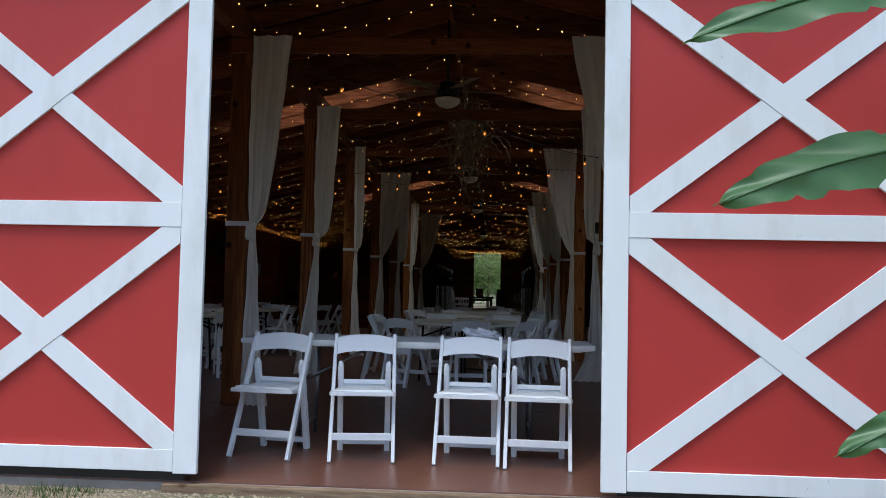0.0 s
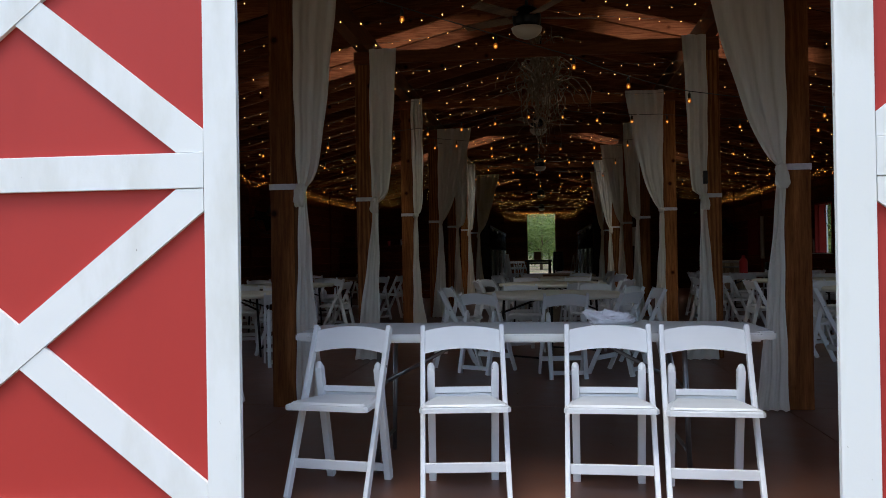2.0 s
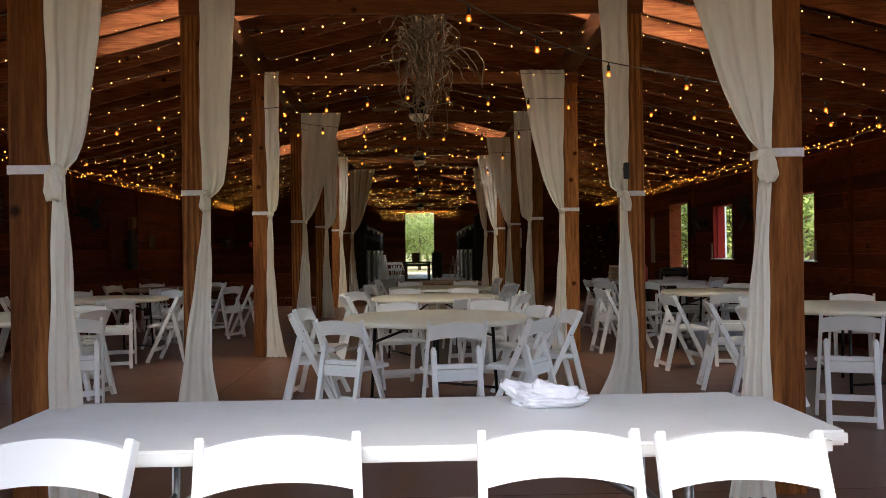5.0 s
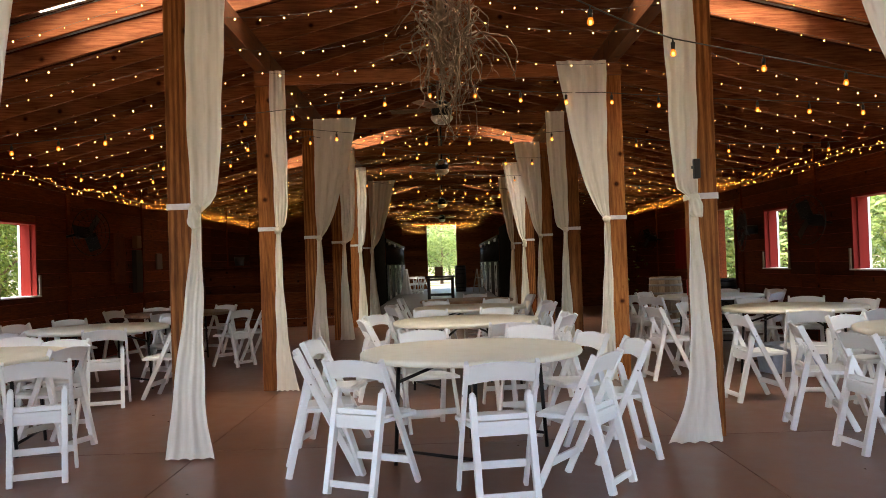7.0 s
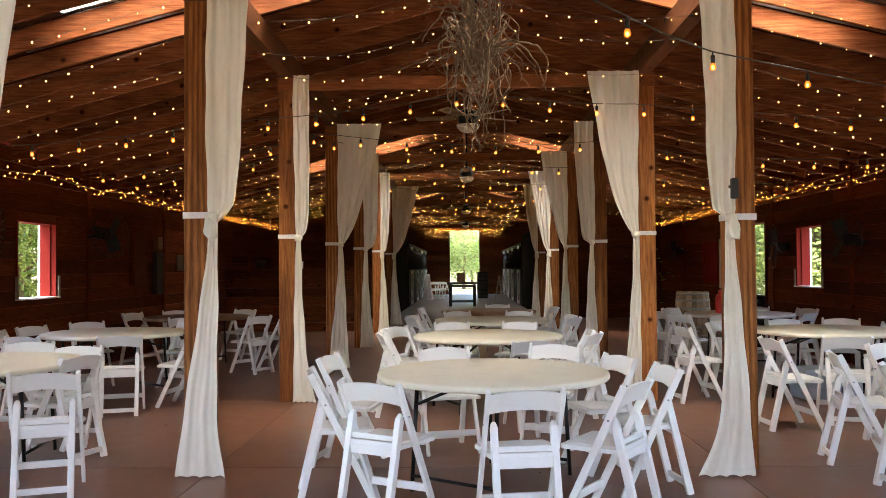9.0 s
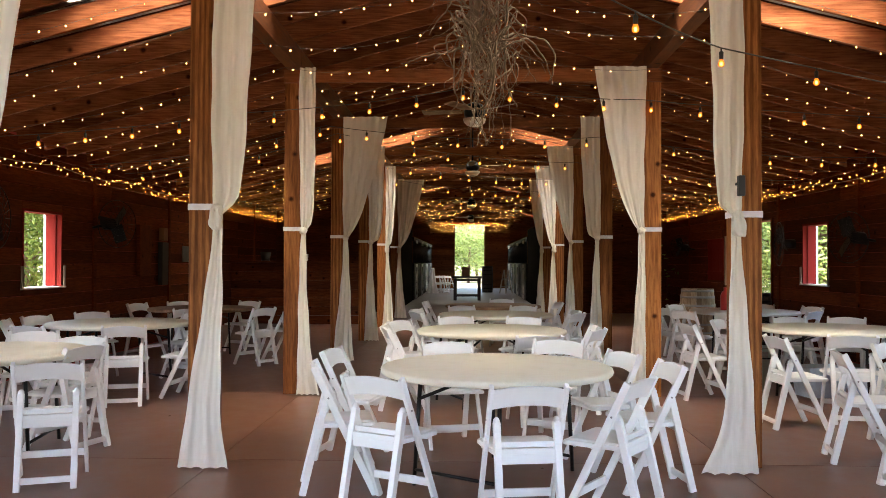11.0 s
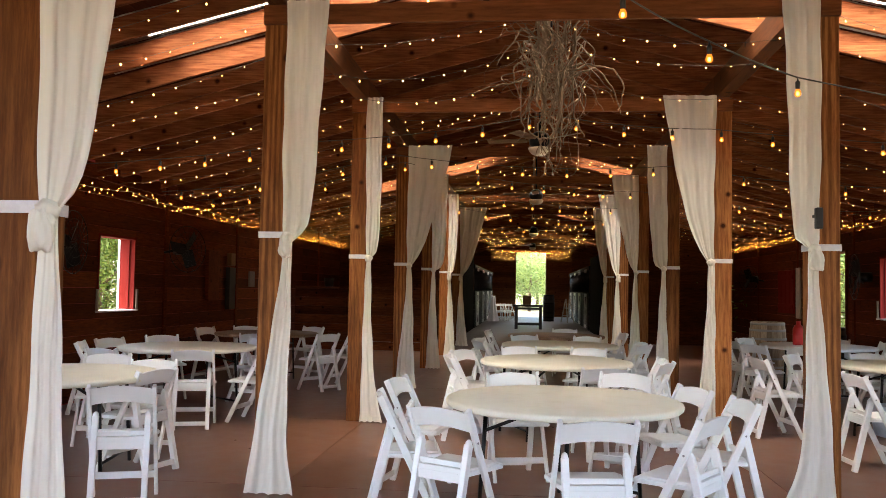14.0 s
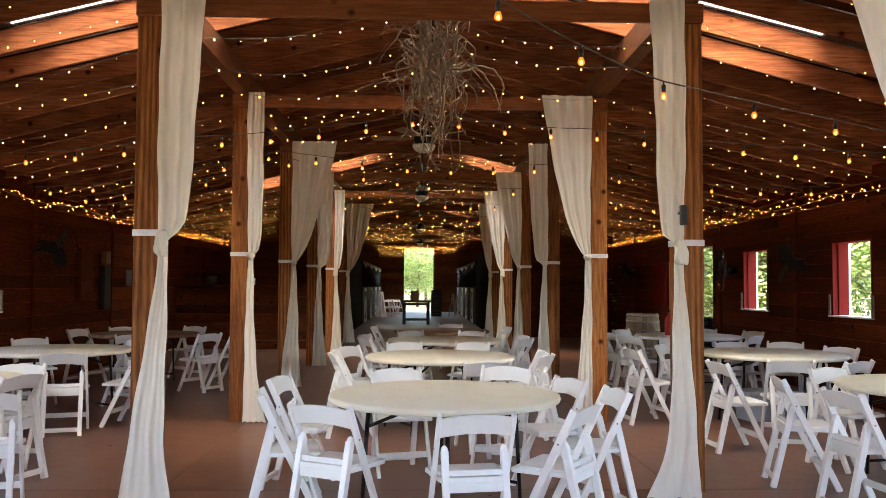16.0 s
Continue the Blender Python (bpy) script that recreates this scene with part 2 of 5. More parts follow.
bump(nt, b, stone, 0.8, 0.02)

STONE = plain("gravel_stone", (0.36, 0.295, 0.2), 0.95)


def leaf_mat(name, dark, light):
    m, nt, b = base(name, 0.5, 0, 0.4)
    geo = nt.nodes.new("ShaderNodeNewGeometry")
    c = ramp(nt, geo.outputs["Random Per Island"], [(0.0, dark), (1.0, light)])
    nt.links.new(c, b.inputs["Base Color"])
    t = nt.nodes.new("ShaderNodeBsdfTranslucent")
    nt.links.new(c, t.inputs[0])
    mx = nt.nodes.new("ShaderNodeMixShader")
    mx.inputs[0].default_value = 0.35
    nt.links.new(b.outputs[0], mx.inputs[1])
    nt.links.new(t.outputs[0], mx.inputs[2])
    nt.links.new(mx.outputs[0], nt.nodes["Material Output"].inputs[0])
    return m


LEAF = leaf_mat("tree_leaf", (0.06, 0.11, 0.02), (0.2, 0.26, 0.06))
LEAF_LIGHT = leaf_mat("bright_leaf", (0.1, 0.18, 0.03), (0.26, 0.32, 0.08))
GRASS = leaf_mat("grass_blade", (0.04, 0.08, 0.02), (0.12, 0.17, 0.05))

BANANA, nt, b = base("banana_leaf", 0.35, 0, 0.5)
w = nt.nodes.new("ShaderNodeTexWave")
w.inputs["Scale"].default_value, w.inputs["Distortion"].default_value = 9, 1.5
tcu = nt.nodes.new("ShaderNodeTexCoord")
nt.links.new(tcu.outputs["UV"], w.inputs["Vector"])
spots = nz(nt, mapped(nt, (1, 1, 1)), 14, 4)
c = mixc(nt, w.outputs[1], (0.045, 0.125, 0.042), (0.055, 0.145, 0.048))
c = mixc(nt, spots, c, (0.085, 0.17, 0.06))
nt.links.new(c, b.inputs["Base Color"])
t = nt.nodes.new("ShaderNodeBsdfTranslucent")
t.inputs[0].default_value = (0.12, 0.26, 0.05, 1)
mx = nt.nodes.new("ShaderNodeMixShader")
mx.inputs[0].default_value = 0.3
nt.links.new(b.outputs[0], mx.inputs[1])
nt.links.new(t.outputs[0], mx.inputs[2])
nt.links.new(mx.outputs[0], nt.nodes["Material Output"].inputs[0])
bump(nt, b, w.outputs[1], 0.03, 0.004)


# ---- mesh helpers ----
def box(bm, c, s, bevel=0.0, m=None):
    """A box about centre c with sides s."""
    mat = Matrix.Translation(c) @ Matrix.Diagonal((*s, 1))
    if m is not None:
        mat = m @ mat
    r = bmesh.ops.create_cube(bm, size=1, matrix=mat)
    if bevel:
        edges = list({e for v in r["verts"] for e in v.link_edges})
        bmesh.ops.bevel(bm, geom=edges, offset=bevel, segments=2, affect="EDGES", profile=0.6)


def span(bm, lo, hi, bevel=0.0):
    box(bm, [(a + b) / 2 for a, b in zip(lo, hi)], [b - a for a, b in zip(lo, hi)], bevel)


def bar(bm, a, b, w, d, side=(1, 0, 0), bevel=0.0):
    """A bar from a to b, w thick along side and d thick across."""
    a, b = Vector(a), Vector(b)
    z = (b - a).normalized()
    x = Vector(side)
    x = (x - z * x.dot(z)).normalized()
    y = z.cross(x)
    m = Matrix((x, y, z)).transposed().to_4x4()
    m.translation = (a + b) / 2
    box(bm, (0, 0, 0), (w, d, (b - a).length), bevel, m)


def tube(bm, pts, r, n=6, taper=1.0):
    """A round rod along pts."""
    pts = [Vector(p) for p in pts]
    rings = []
    up = Vector((0.31, 0.2, 0.93)).normalized()
    for i, p in enumerate(pts):
        d = (pts[min(i + 1, len(pts) - 1)] - pts[max(i - 1, 0)]).normalized()
        x = d.cross(up)
        x = x.normalized() if x.length > 1e-4 else d.orthogonal().normalized()
        y = d.cross(x)
        rr = r * (1 + (taper - 1) * i / max(1, len(pts) - 1))
        rings.append([bm.verts.new(p + rr * (x * math.cos(2 * math.pi * k / n) + y * math.sin(2 * math.pi * k / n))) for k in range(n)])
    for a, b in zip(rings, rings[1:]):
        for k in range(n):
            f = bm.faces.new((a[k], a[(k + 1) % n], b[(k + 1) % n], b[k]))
            f.smooth = True
    bm.faces.new(rings[0][::-1])
    bm.faces.new(rings[-1])


def lathe(bm, profile, n=32, centre=(0, 0, 0)):
    """A turned body from (radius, height) pairs."""
    cx, cy, cz = centre
    rings = []
    for r, z in profile:
        rings.append([bm.verts.new((cx + max(r, 1e-4) * math.cos(2 * math.pi * k / n), cy + max(r, 1e-4) * math.sin(2 * math.pi * k / n), cz + z)) for k in range(n)])
    for a, b in zip(rings, rings[1:]):
        for k in range(n):
            f = bm.faces.new((a[k], a[(k + 1) % n], b[(k + 1) % n], b[k]))
            f.smooth = True
    bm.faces.new(rings[0][::-1])
    bm.faces.new(rings[-1])


def finish(bm, name, material):
    bmesh.ops.recalc_face_normals(bm, faces=bm.faces)
    me = bpy.data.meshes.new(name)
    bm.to_mesh(me)
    bm.free()
    me.materials.append(material)
    return me


def part(name, bm, material, parent, label=""):
    ob = new(name, finish(bm, name, material))
    ob.parent = parent
    return tagged(ob, label)


def thing(name, bm, material, label, category, group="", kind=""):
    return tagged(new(name, finish(bm, name, material)), label, category, group, kind)


def holder(name, label, category, group="", kind=""):
    e = new(name)
    e.empty_display_size = 0.1
    return tagged(e, label, category, group, kind)


def B():
    return bmesh.new()


def dots(name, places, r, material, parent, label=""):
    """Small bulbs as octahedra, one mesh."""
    vs, fs = [], []
    size, size_rng = r, random.Random(len(places))
    for p in places:
        k = len(vs)
        x, y, z = p
        r = size * size_rng.choice((0.62, 0.75, 0.9, 1.0, 1.2))
        vs += [(x + r, y, z), (x - r, y, z), (x, y + r, z), (x, y - r, z), (x, y, z + r * 1.3), (x, y, z - r * 1.3)]
        for a, b_ in ((0, 2), (2, 1), (1, 3), (3, 0)):
            fs += [(k + a, k + b_, k + 4), (k + b_, k + a, k + 5)]
    me = bpy.data.meshes.new(name)
    me.from_pydata(vs, [], fs)
    me.materials.append(material)
    ob = new(name, me)
    ob.parent = parent
    return tagged(ob, label, kind="stuff")


POSTS_Y = [10.9 + 3.058 * k for k in range(7)]
WALL_X, FRONT_Y, HALL_END, FAR_Y = 5.5, 7.76, 31.6, 54.0
SKYLIGHTS = [(8.2 + 0.61 * k + 0.022, 8.2 + 0.61 * k + 0.505) for k in (10, 11, 26, 27, 46, 61)]


def roof_z(x):
    """Underside of the rafters."""
    return 3.74 + 0.25 * (1.925 - abs(x))


# ---- ground and floor ----
bm = B()
bmesh.ops.create_grid(bm, x_segments=60, y_segments=60, size=400)
ground = thing("ground", bm, GROUND, "pale gravel yard running out into rough grass", "ground", kind="structure")
ground.location.z = -0.055

bm = B()
span(bm, (-5.7, 7.705, -0.3), (5.7, FAR_Y + 0.2, -0.008))
floor = thing("floor", bm, GREY_FLOOR, "brown sealed concrete barn floor with saw-cut joints", "floor", kind="structure")

bm = B()
span(bm, (-1.3, 7.652, -0.06), (1.35, 7.703, -0.006), 0.006)
thing("trim_sill", bm, SILL_WOOD, "weathered wooden sill along the concrete edge", "sill", kind="structure")

# ---- outer walls ----
R_WIN = [(14.9, 15.9), (17.95, 18.95), (21.0, 22.0)]
L_WIN = [(15.0, 16.0), (18.05, 19.05)]
WIN_Z = (1.08, 2.07)
R_DOOR = (23.35, 24.65, 2.25)


def wall_pieces(y0, y1, z0, z1, holes):
    """Rectangles of a wall round its openings (y0, y1, z0, z1)."""
    out, ys = [], sorted({y0, y1, *[v for h in holes for v in h[:2]]})
    for a, b_ in zip(ys, ys[1:]):
        cuts = sorted([h[2:] for h in holes if h[0] < (a + b_) / 2 < h[1]])
        z = z0
        for lo, hi in cuts:
            if lo > z:
                out.append((a, b_, z, lo))
            z = hi
        if z < z1:
            out.append((a, b_, z, z1))
    return out


def side_wall(name, s, holes):
    bm = B()
    for a, b_, lo, hi in wall_pieces(FRONT_Y, FAR_Y + 0.15, -0.1, 2.98, holes):
        span(bm, (min(s * 5.525, s * 5.7), a, lo), (max(s * 5.525, s * 5.7), b_, hi))
    return thing(name, bm, RED_PAINT, "barn side wall, red outside, dark stained planks inside", "wall", kind="structure")


# unseen opening added in both side walls to let more daylight in
FILL_OPENING = (8.5, 12.3, -0.1, 2.75)
r_holes = [FILL_OPENING] + [(a, b_, *WIN_Z) for a, b_ in R_WIN] + [(R_DOOR[0], R_DOOR[1], -0.1, R_DOOR[2])]
l_holes = [FILL_OPENING] + [(a, b_, *WIN_Z) for a, b_ in L_WIN]
wall_right = side_wall("wall_right", 1, r_holes)
wall_left = side_wall("wall_left", -1, l_holes)

# front wall, with the wide doorway behind the sliding doors
bm = B()
for x0, x1, z0, z1 in ((-5.7, -1.5, -0.1, 3.0), (1.5, 5.7, -0.1, 3.0)):
    span(bm, (x0, FRONT_Y - 0.02, z0), (x1, FRONT_Y + 0.13, z1))
gv = [(-5.7, 3.0), (-1.5, 3.0), (-1.5, 3.02), (1.5, 3.02), (1.5, 3.0), (5.7, 3.0), (5.7, 3.05), (0, 4.45), (-5.7, 3.05)]
f = [bm.verts.new((x, FRONT_Y - 0.02, z)) for x, z in gv]
k = [bm.verts.new((x, FRONT_Y + 0.13, z)) for x, z in gv]
bm.faces.new(f)
bm.faces.new(k[::-1])
for i in range(len(f)):
    j = (i + 1) % len(f)
    bm.faces.new((f[i], f[j], k[j], k[i]))
wall_front = thing("wall_front", bm, RED_PAINT, "red barn front wall with a wide doorway", "wall", kind="structure")

# added dark strip: the shade below the doors, built as a board
bm = B()
span(bm, (-5.69, FRONT_Y - 0.03, -0.1), (-1.2, FRONT_Y - 0.002, 0.075), 0.006)
span(bm, (1.25, FRONT_Y - 0.03, -0.1), (5.69, FRONT_Y - 0.002, 0.075), 0.006)
thing("shade_strip", bm, BARREL_DARK, "dark strip standing for the shade at the foot of the barn", "base board", kind="structure")

# far wall with its tall doorway
bm = B()
span(bm, (-5.7, FAR_Y, -0.1), (-0.82, FAR_Y + 0.15, 4.3))
span(bm, (0.8, FAR_Y, -0.1), (5.7, FAR_Y + 0.15, 4.3))
span(bm, (-0.82, FAR_Y, 3.5), (0.8, FAR_Y + 0.15, 4.3))
wall_far = thing("wall_far", bm, END_WOOD, "brown board end wall with a tall open doorway", "wall", kind="structure")
for x0, x1, nm in ((-2.2, -0.86, 0), (0.84, 2.2, 1)):
    for k in range(12):
        bm = B()
        span(bm, (x0, FAR_Y - 0.02, 0.02 + k * 0.3), (x1, FAR_Y - 0.002, 0.02 + k * 0.3 + 0.292), 0.004)
        part("board", bm, END_WOOD, wall_far)

# cross walls that end the side bays
bm = B()
span(bm, (-5.52, HALL_END, 0), (-2.1, HALL_END + 0.12, 3.6))
wall_bay_left = thing("wall_bay_left", bm, BOARD_WOOD, "dark board wall closing the side bay", "wall", kind="structure")
bm = B()
span(bm, (2.1, HALL_END, 0), (5.52, HALL_END + 0.12, 3.6))
wall_bay_right = thing("wall_bay_right", bm, BOARD_WOOD, "dark board wall closing the side bay", "wall", kind="structure")

# windows: red-lined openings with white outer trim and a pale sill
GUIDE = plain("weathered_pine", (0.3, 0.24, 0.18), 0.8)
win_no = 0
for s, wins in ((1, R_WIN), (-1, L_WIN)):
    for a, b_ in wins:
        win_no += 1
        w = holder("window_%d" % win_no, "open square barn window lined in red paint with a pale sill", "window", "side windows", "structure")
        z0, z1 = WIN_Z
        lo, hi = sorted((s * 5.49, s * 5.705))
        for nm, p, q in (("jamb", (lo, a, z0), (hi, a + 0.03, z1)), ("jamb", (lo, b_ - 0.03, z0), (hi, b_, z1)), ("head", (lo, a + 0.03, z1 - 0.03), (hi, b_ - 0.03, z1))):
            bm = B()
            span(bm, p, q, 0.003)
            part(nm, bm, FRAME_RED, w, "red painted lining board")
        lo, hi = sorted((s * 5.56, s * 5.6))
        for ya, yb in ((a + 0.031, a + 0.052), (b_ - 0.052, b_ - 0.031)):
            bm = B()
            span(bm, (lo, ya, z0 + 0.008), (hi, yb, z1 - 0.031), 0.003)
            part("window_stop", bm, FRAME_RED, w, "narrow red stop strip")
        lo, hi = sorted((s * 5.45, s * 5.72))
        bm = B()
        span(bm, (lo, a - 0.03, z0 - 0.015), (hi, b_ + 0.03, z0 + 0.006), 0.003)
        part("window_sill", bm, WHITE_TRIM, w, "pale weathered sill")
        lo, hi = sorted((s * 5.705, s * 5.735))
        for p, q in (((lo, a - 0.1, z0), (hi, a + 0.035, z1 + 0.1)), ((lo, b_ - 0.035, z0), (hi, b_ + 0.1, z1 + 0.1))):
            bm = B()
            span(bm, p, q, 0.003)
            part("window_trim", bm, WHITE_TRIM, w, "white outer trim board")
        lo, hi = sorted((s * 5.465, s * 5.485))
        for yy in (a - 0.055, b_ + 0.005):
            bm = B()
            span(bm, (lo, yy, z0), (hi, yy + 0.05, z0 + 0.28), 0.003)
            part("guide_block", bm, GUIDE, w, "weathered wooden guide block")

door_2 = holder("door_2", "open side doorway lined in brown boards", "doorway", kind="structure")
for p, q in (((5.46, R_DOOR[0] + 0.001, 0), (5.72, R_DOOR[0] + 0.03, 2.25)), ((5.46, R_DOOR[1] - 0.03, 0), (5.72, R_DOOR[1] - 0.001, 2.25)), ((5.46, R_DOOR[0] + 0.031, 2.22), (5.72, R_DOOR[1] - 0.031, 2.249))):
    bm = B()
    span(bm, p, q, 0.004)
    part("door_frame", bm, PLANK_WOOD, door_2)

# ---- posts and roof timbers ----
for y in POSTS_Y:
    for s in (-1, 1):
        bm = B()
        span(bm, (-0.095, -0.095, 0), (0.095, 0.095, 3.5), 0.008)
        p = thing("timber_post", bm, POST_WOOD, "square stained timber post with knots standing on the floor", "post", "posts along the hall", "structure")
        p.location = (s * 1.925, y, 0)
        p.rotation_euler.z = math.pi / 2 * random.randrange(4)
for s in (-1, 1):
    for a, b_ in zip([FRONT_Y + 0.14] + POSTS_Y + [33.0, 36.0, 39.1, 42.1, 45.2, 48.2, 51.2], POSTS_Y + [33.0, 36.0, 39.1, 42.1, 45.2, 48.2, 51.2, FAR_Y]):
        bm = B()
        span(bm, (-0.07, -(b_ - a) / 2 + 0.002, 0), (0.07, (b_ - a) / 2 - 0.002, 0.235), 0.006)
        o = thing("roof_beam", bm, BEAM_WOOD, "long brown roof beam resting on the posts", "beam", "roof beams", "structure")
        o.location = (s * 1.925, (a + b_) / 2, 3.503)
for y in POSTS_Y + [33.0, 36.0, 39.1, 42.1, 45.2, 48.2, 51.2]:
    bm = B()
    span(bm, (-2.02, -0.02, 0), (2.02, 0.02, 0.14), 0.004)
    o = thing("tie_beam", bm, CROSS_WOOD, "brown tie beam spanning between two posts", "beam", "tie beams", "structure")
    o.location = (0, y - 0.118, 3.35)

rafters = holder("roof_rafters", "closely set brown rafters under the barn roof", "rafters", kind="structure")
bm = B()
n_raf = int((FAR_Y - 8.1) / 0.61)
for s in (-1, 1):
    bm = B()
    a, b_ = Vector((s * 0.02, 0, roof_z(0) + 0.095)), Vector((s * 5.6, 0, roof_z(5.6) + 0.095))
    bar(bm, a, b_, 0.04, 0.19, (0, 1, 0), 0.004)
    me = finish(bm, "rafter", RAFTER_WOOD)
    for k in range(n_raf + 1):
        o = new("rafter", me)
        o.location.y = 8.2 + 0.61 * k
        o.parent = rafters
bm = B()
span(bm, (-0.019, 8.0, roof_z(0) - 0.02), (0.019, FAR_Y, roof_z(0) + 0.2))
part("ridge_board", bm, BEAM_WOOD, rafters)

# boarded ceiling on the rafters, open under the roof lights
bm = B()
slope = math.hypot(1, 0.25)
n = 40
for s in (-1, 1):
    for k in range(n):
        x0, x1 = 0.14 * k + 0.002, 0.14 * (k + 1) - 0.003
        xm = (x0 + x1) / 2
        runs, y = [], FRONT_Y
        if 1.0 < xm < 3.4:
            for a, b_ in SKYLIGHTS:
                runs.append((y, a))
                y = b_
        runs.append((y, FAR_Y + 0.1))
        z = roof_z(xm) + 0.21 + 0.002 * (k % 3)
        for a, b_ in runs:
            m = Matrix.Translation((s * xm, (a + b_) / 2, z)) @ Matrix.Rotation(s * math.atan(0.25), 4, "Y") @ Matrix.Diagonal(((x1 - x0) * slope, b_ - a, 0.02, 1))
            bmesh.ops.create_cube(bm, size=1, matrix=m)
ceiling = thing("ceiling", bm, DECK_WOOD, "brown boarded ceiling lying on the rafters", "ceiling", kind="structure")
bm = B()
for s in (-1, 1):
    for k in range(12):
        x0, x1 = 5.9 * k / 12 - 0.001, 5.9 * (k + 1) / 12
        if 1 < k < 7:
            runs, y = [], FRONT_Y - 0.4
            for a, b_ in SKYLIGHTS:
                runs.append((y, a))
                y = b_
            runs.append((y, FAR_Y + 0.4))
        else:
            runs = [(FRONT_Y - 0.4, FAR_Y + 0.4)]
        xm = (x0 + x1) / 2
        for a, b_ in runs:
            m = Matrix.Translation((s * xm, (a + b_) / 2, roof_z(xm) + 0.25)) @ Matrix.Rotation(s * math.atan(0.25), 4, "Y") @ Matrix.Diagonal(((x1 - x0) * slope, b_ - a, 0.012, 1))
            bmesh.ops.create_cube(bm, size=1, matrix=m)
roof = thing("roof", bm, GREY_METAL, "grey sheet metal barn roof", "roof", kind="structure")
for a, b_ in SKYLIGHTS:
    for s in (-1, 1):
        bm = B()
        xm = 2.45
        m = Matrix.Translation((s * xm, (a + b_) / 2, roof_z(xm) + 0.2)) @ Matrix.Rotation(s * math.atan(0.25), 4, "Y") @ Matrix.Diagonal((3.1 * slope, b_ - a + 0.1, 0.006, 1))
        bmesh.ops.create_cube(bm, size=1, matrix=m)
        thing("roof_light", bm, ROOFLIGHT, "milky translucent roof light letting daylight through", "skylight", "roof lights", "structure")


# ---- sliding barn doors ----
def barn_door(name, s):
    """Red door with white boards: stiles, three rails and two crosses. s: side of the doorway."""
    d = holder(name, "tall sliding barn door, red panels with white crossed boards", "barn door", "sliding doors", "structure")
    inner, w, low = (1.105, 1.88, 0.168) if s < 0 else (1.15, 1.948, 0.155)
    y1 = 7.69

    def X(u):
        return s * (inner + u)

    def board(nm, u0, u1, z0, z1, yy, t=0.022, mat=WHITE_TRIM):
        bm = B()
        lo, hi = sorted((X(u0), X(u1)))
        span(bm, (lo, yy - t, z0), (hi, yy, z1), 0.003)
        part(nm, bm, mat, d)

    board("door_panel", 0.02, w - 0.02, 0.05, 2.96, y1 + 0.04, 0.038, RED_PAINT)
    board("stile", 0, 0.138, 0.035, 2.98, y1 + 0.004, 0.03)
    board("stile", w - 0.138, w, 0.035, 2.98, y1, 0.028)
    for z0, z1 in ((0.045, low), (1.43, 1.572), (2.84, 2.97)):
        board("rail", 0.14, w - 0.14, z0, z1, y1 - 0.001, 0.024)
    # crosses: one board runs through, the other is in two halves
    for z0, z1 in ((low + 0.002, 1.428), (1.574, 2.838)):
        u0, u1 = 0.142, w - 0.142
        ang = math.atan2(z1 - z0, u1 - u0)
        hw = 0.07
        for through_board in (True, False):
            za, zb = (z1, z0) if through_board else (z0, z1)
            dz = hw / math.cos(ang)

            line = [(u0, za - dz), (u1, zb - dz), (u1, zb + dz), (u0, za + dz)]
            limits = [lambda p: p[1] - z0, lambda p: z1 - p[1]]
            back_sl = (z0 - z1) / (u1 - u0)
            above = lambda p: p[1] - (z1 + back_sl * (p[0] - u0)) - dz - 0.0015
            below = lambda p: (z1 + back_sl * (p[0] - u0)) - p[1] - dz - 0.0015
            for extra in ([[]] if through_board else [[above], [below]]):
                poly = line
                for inside in limits + extra:
                    res = []
                    for i, p in enumerate(poly):
                        q = poly[(i + 1) % len(poly)]
                        fp, fq = inside(p), inside(q)
                        if fp >= 0:
                            res.append(p)
                        if (fp >= 0) != (fq >= 0):
                            t_ = fp / (fp - fq)
                            res.append((p[0] + t_ * (q[0] - p[0]), p[1] + t_ * (q[1] - p[1])))
                    poly = res
                bm = B()
                yb, yf = y1 - 0.0015, y1 - (0.022 if through_board else 0.019)
                front = [bm.verts.new((X(u), yf, z)) for u, z in poly]
                back = [bm.verts.new((X(u), yb, z)) for u, z in poly]
                bm.faces.new(front)
                bm.faces.new(back[::-1])
                for i in range(len(poly)):
                    j = (i + 1) % len(poly)
                    bm.faces.new((front[i], front[j], back[j], back[i]))
                part("cross_board", bm, WHITE_TRIM, d)
    d.location.z = 0.016 if s < 0 else -0.003
    return d


barn_door("barn_door", -1)
barn_door("barn_door", 1)
bm = B()
span(bm, (-3.6, 7.6, 3.02), (3.6, 7.735, 3.18), 0.01)
thing("door_track", bm, WHITE_TRIM, "white boxed sliding track above the barn doors", "door track", kind="structure")


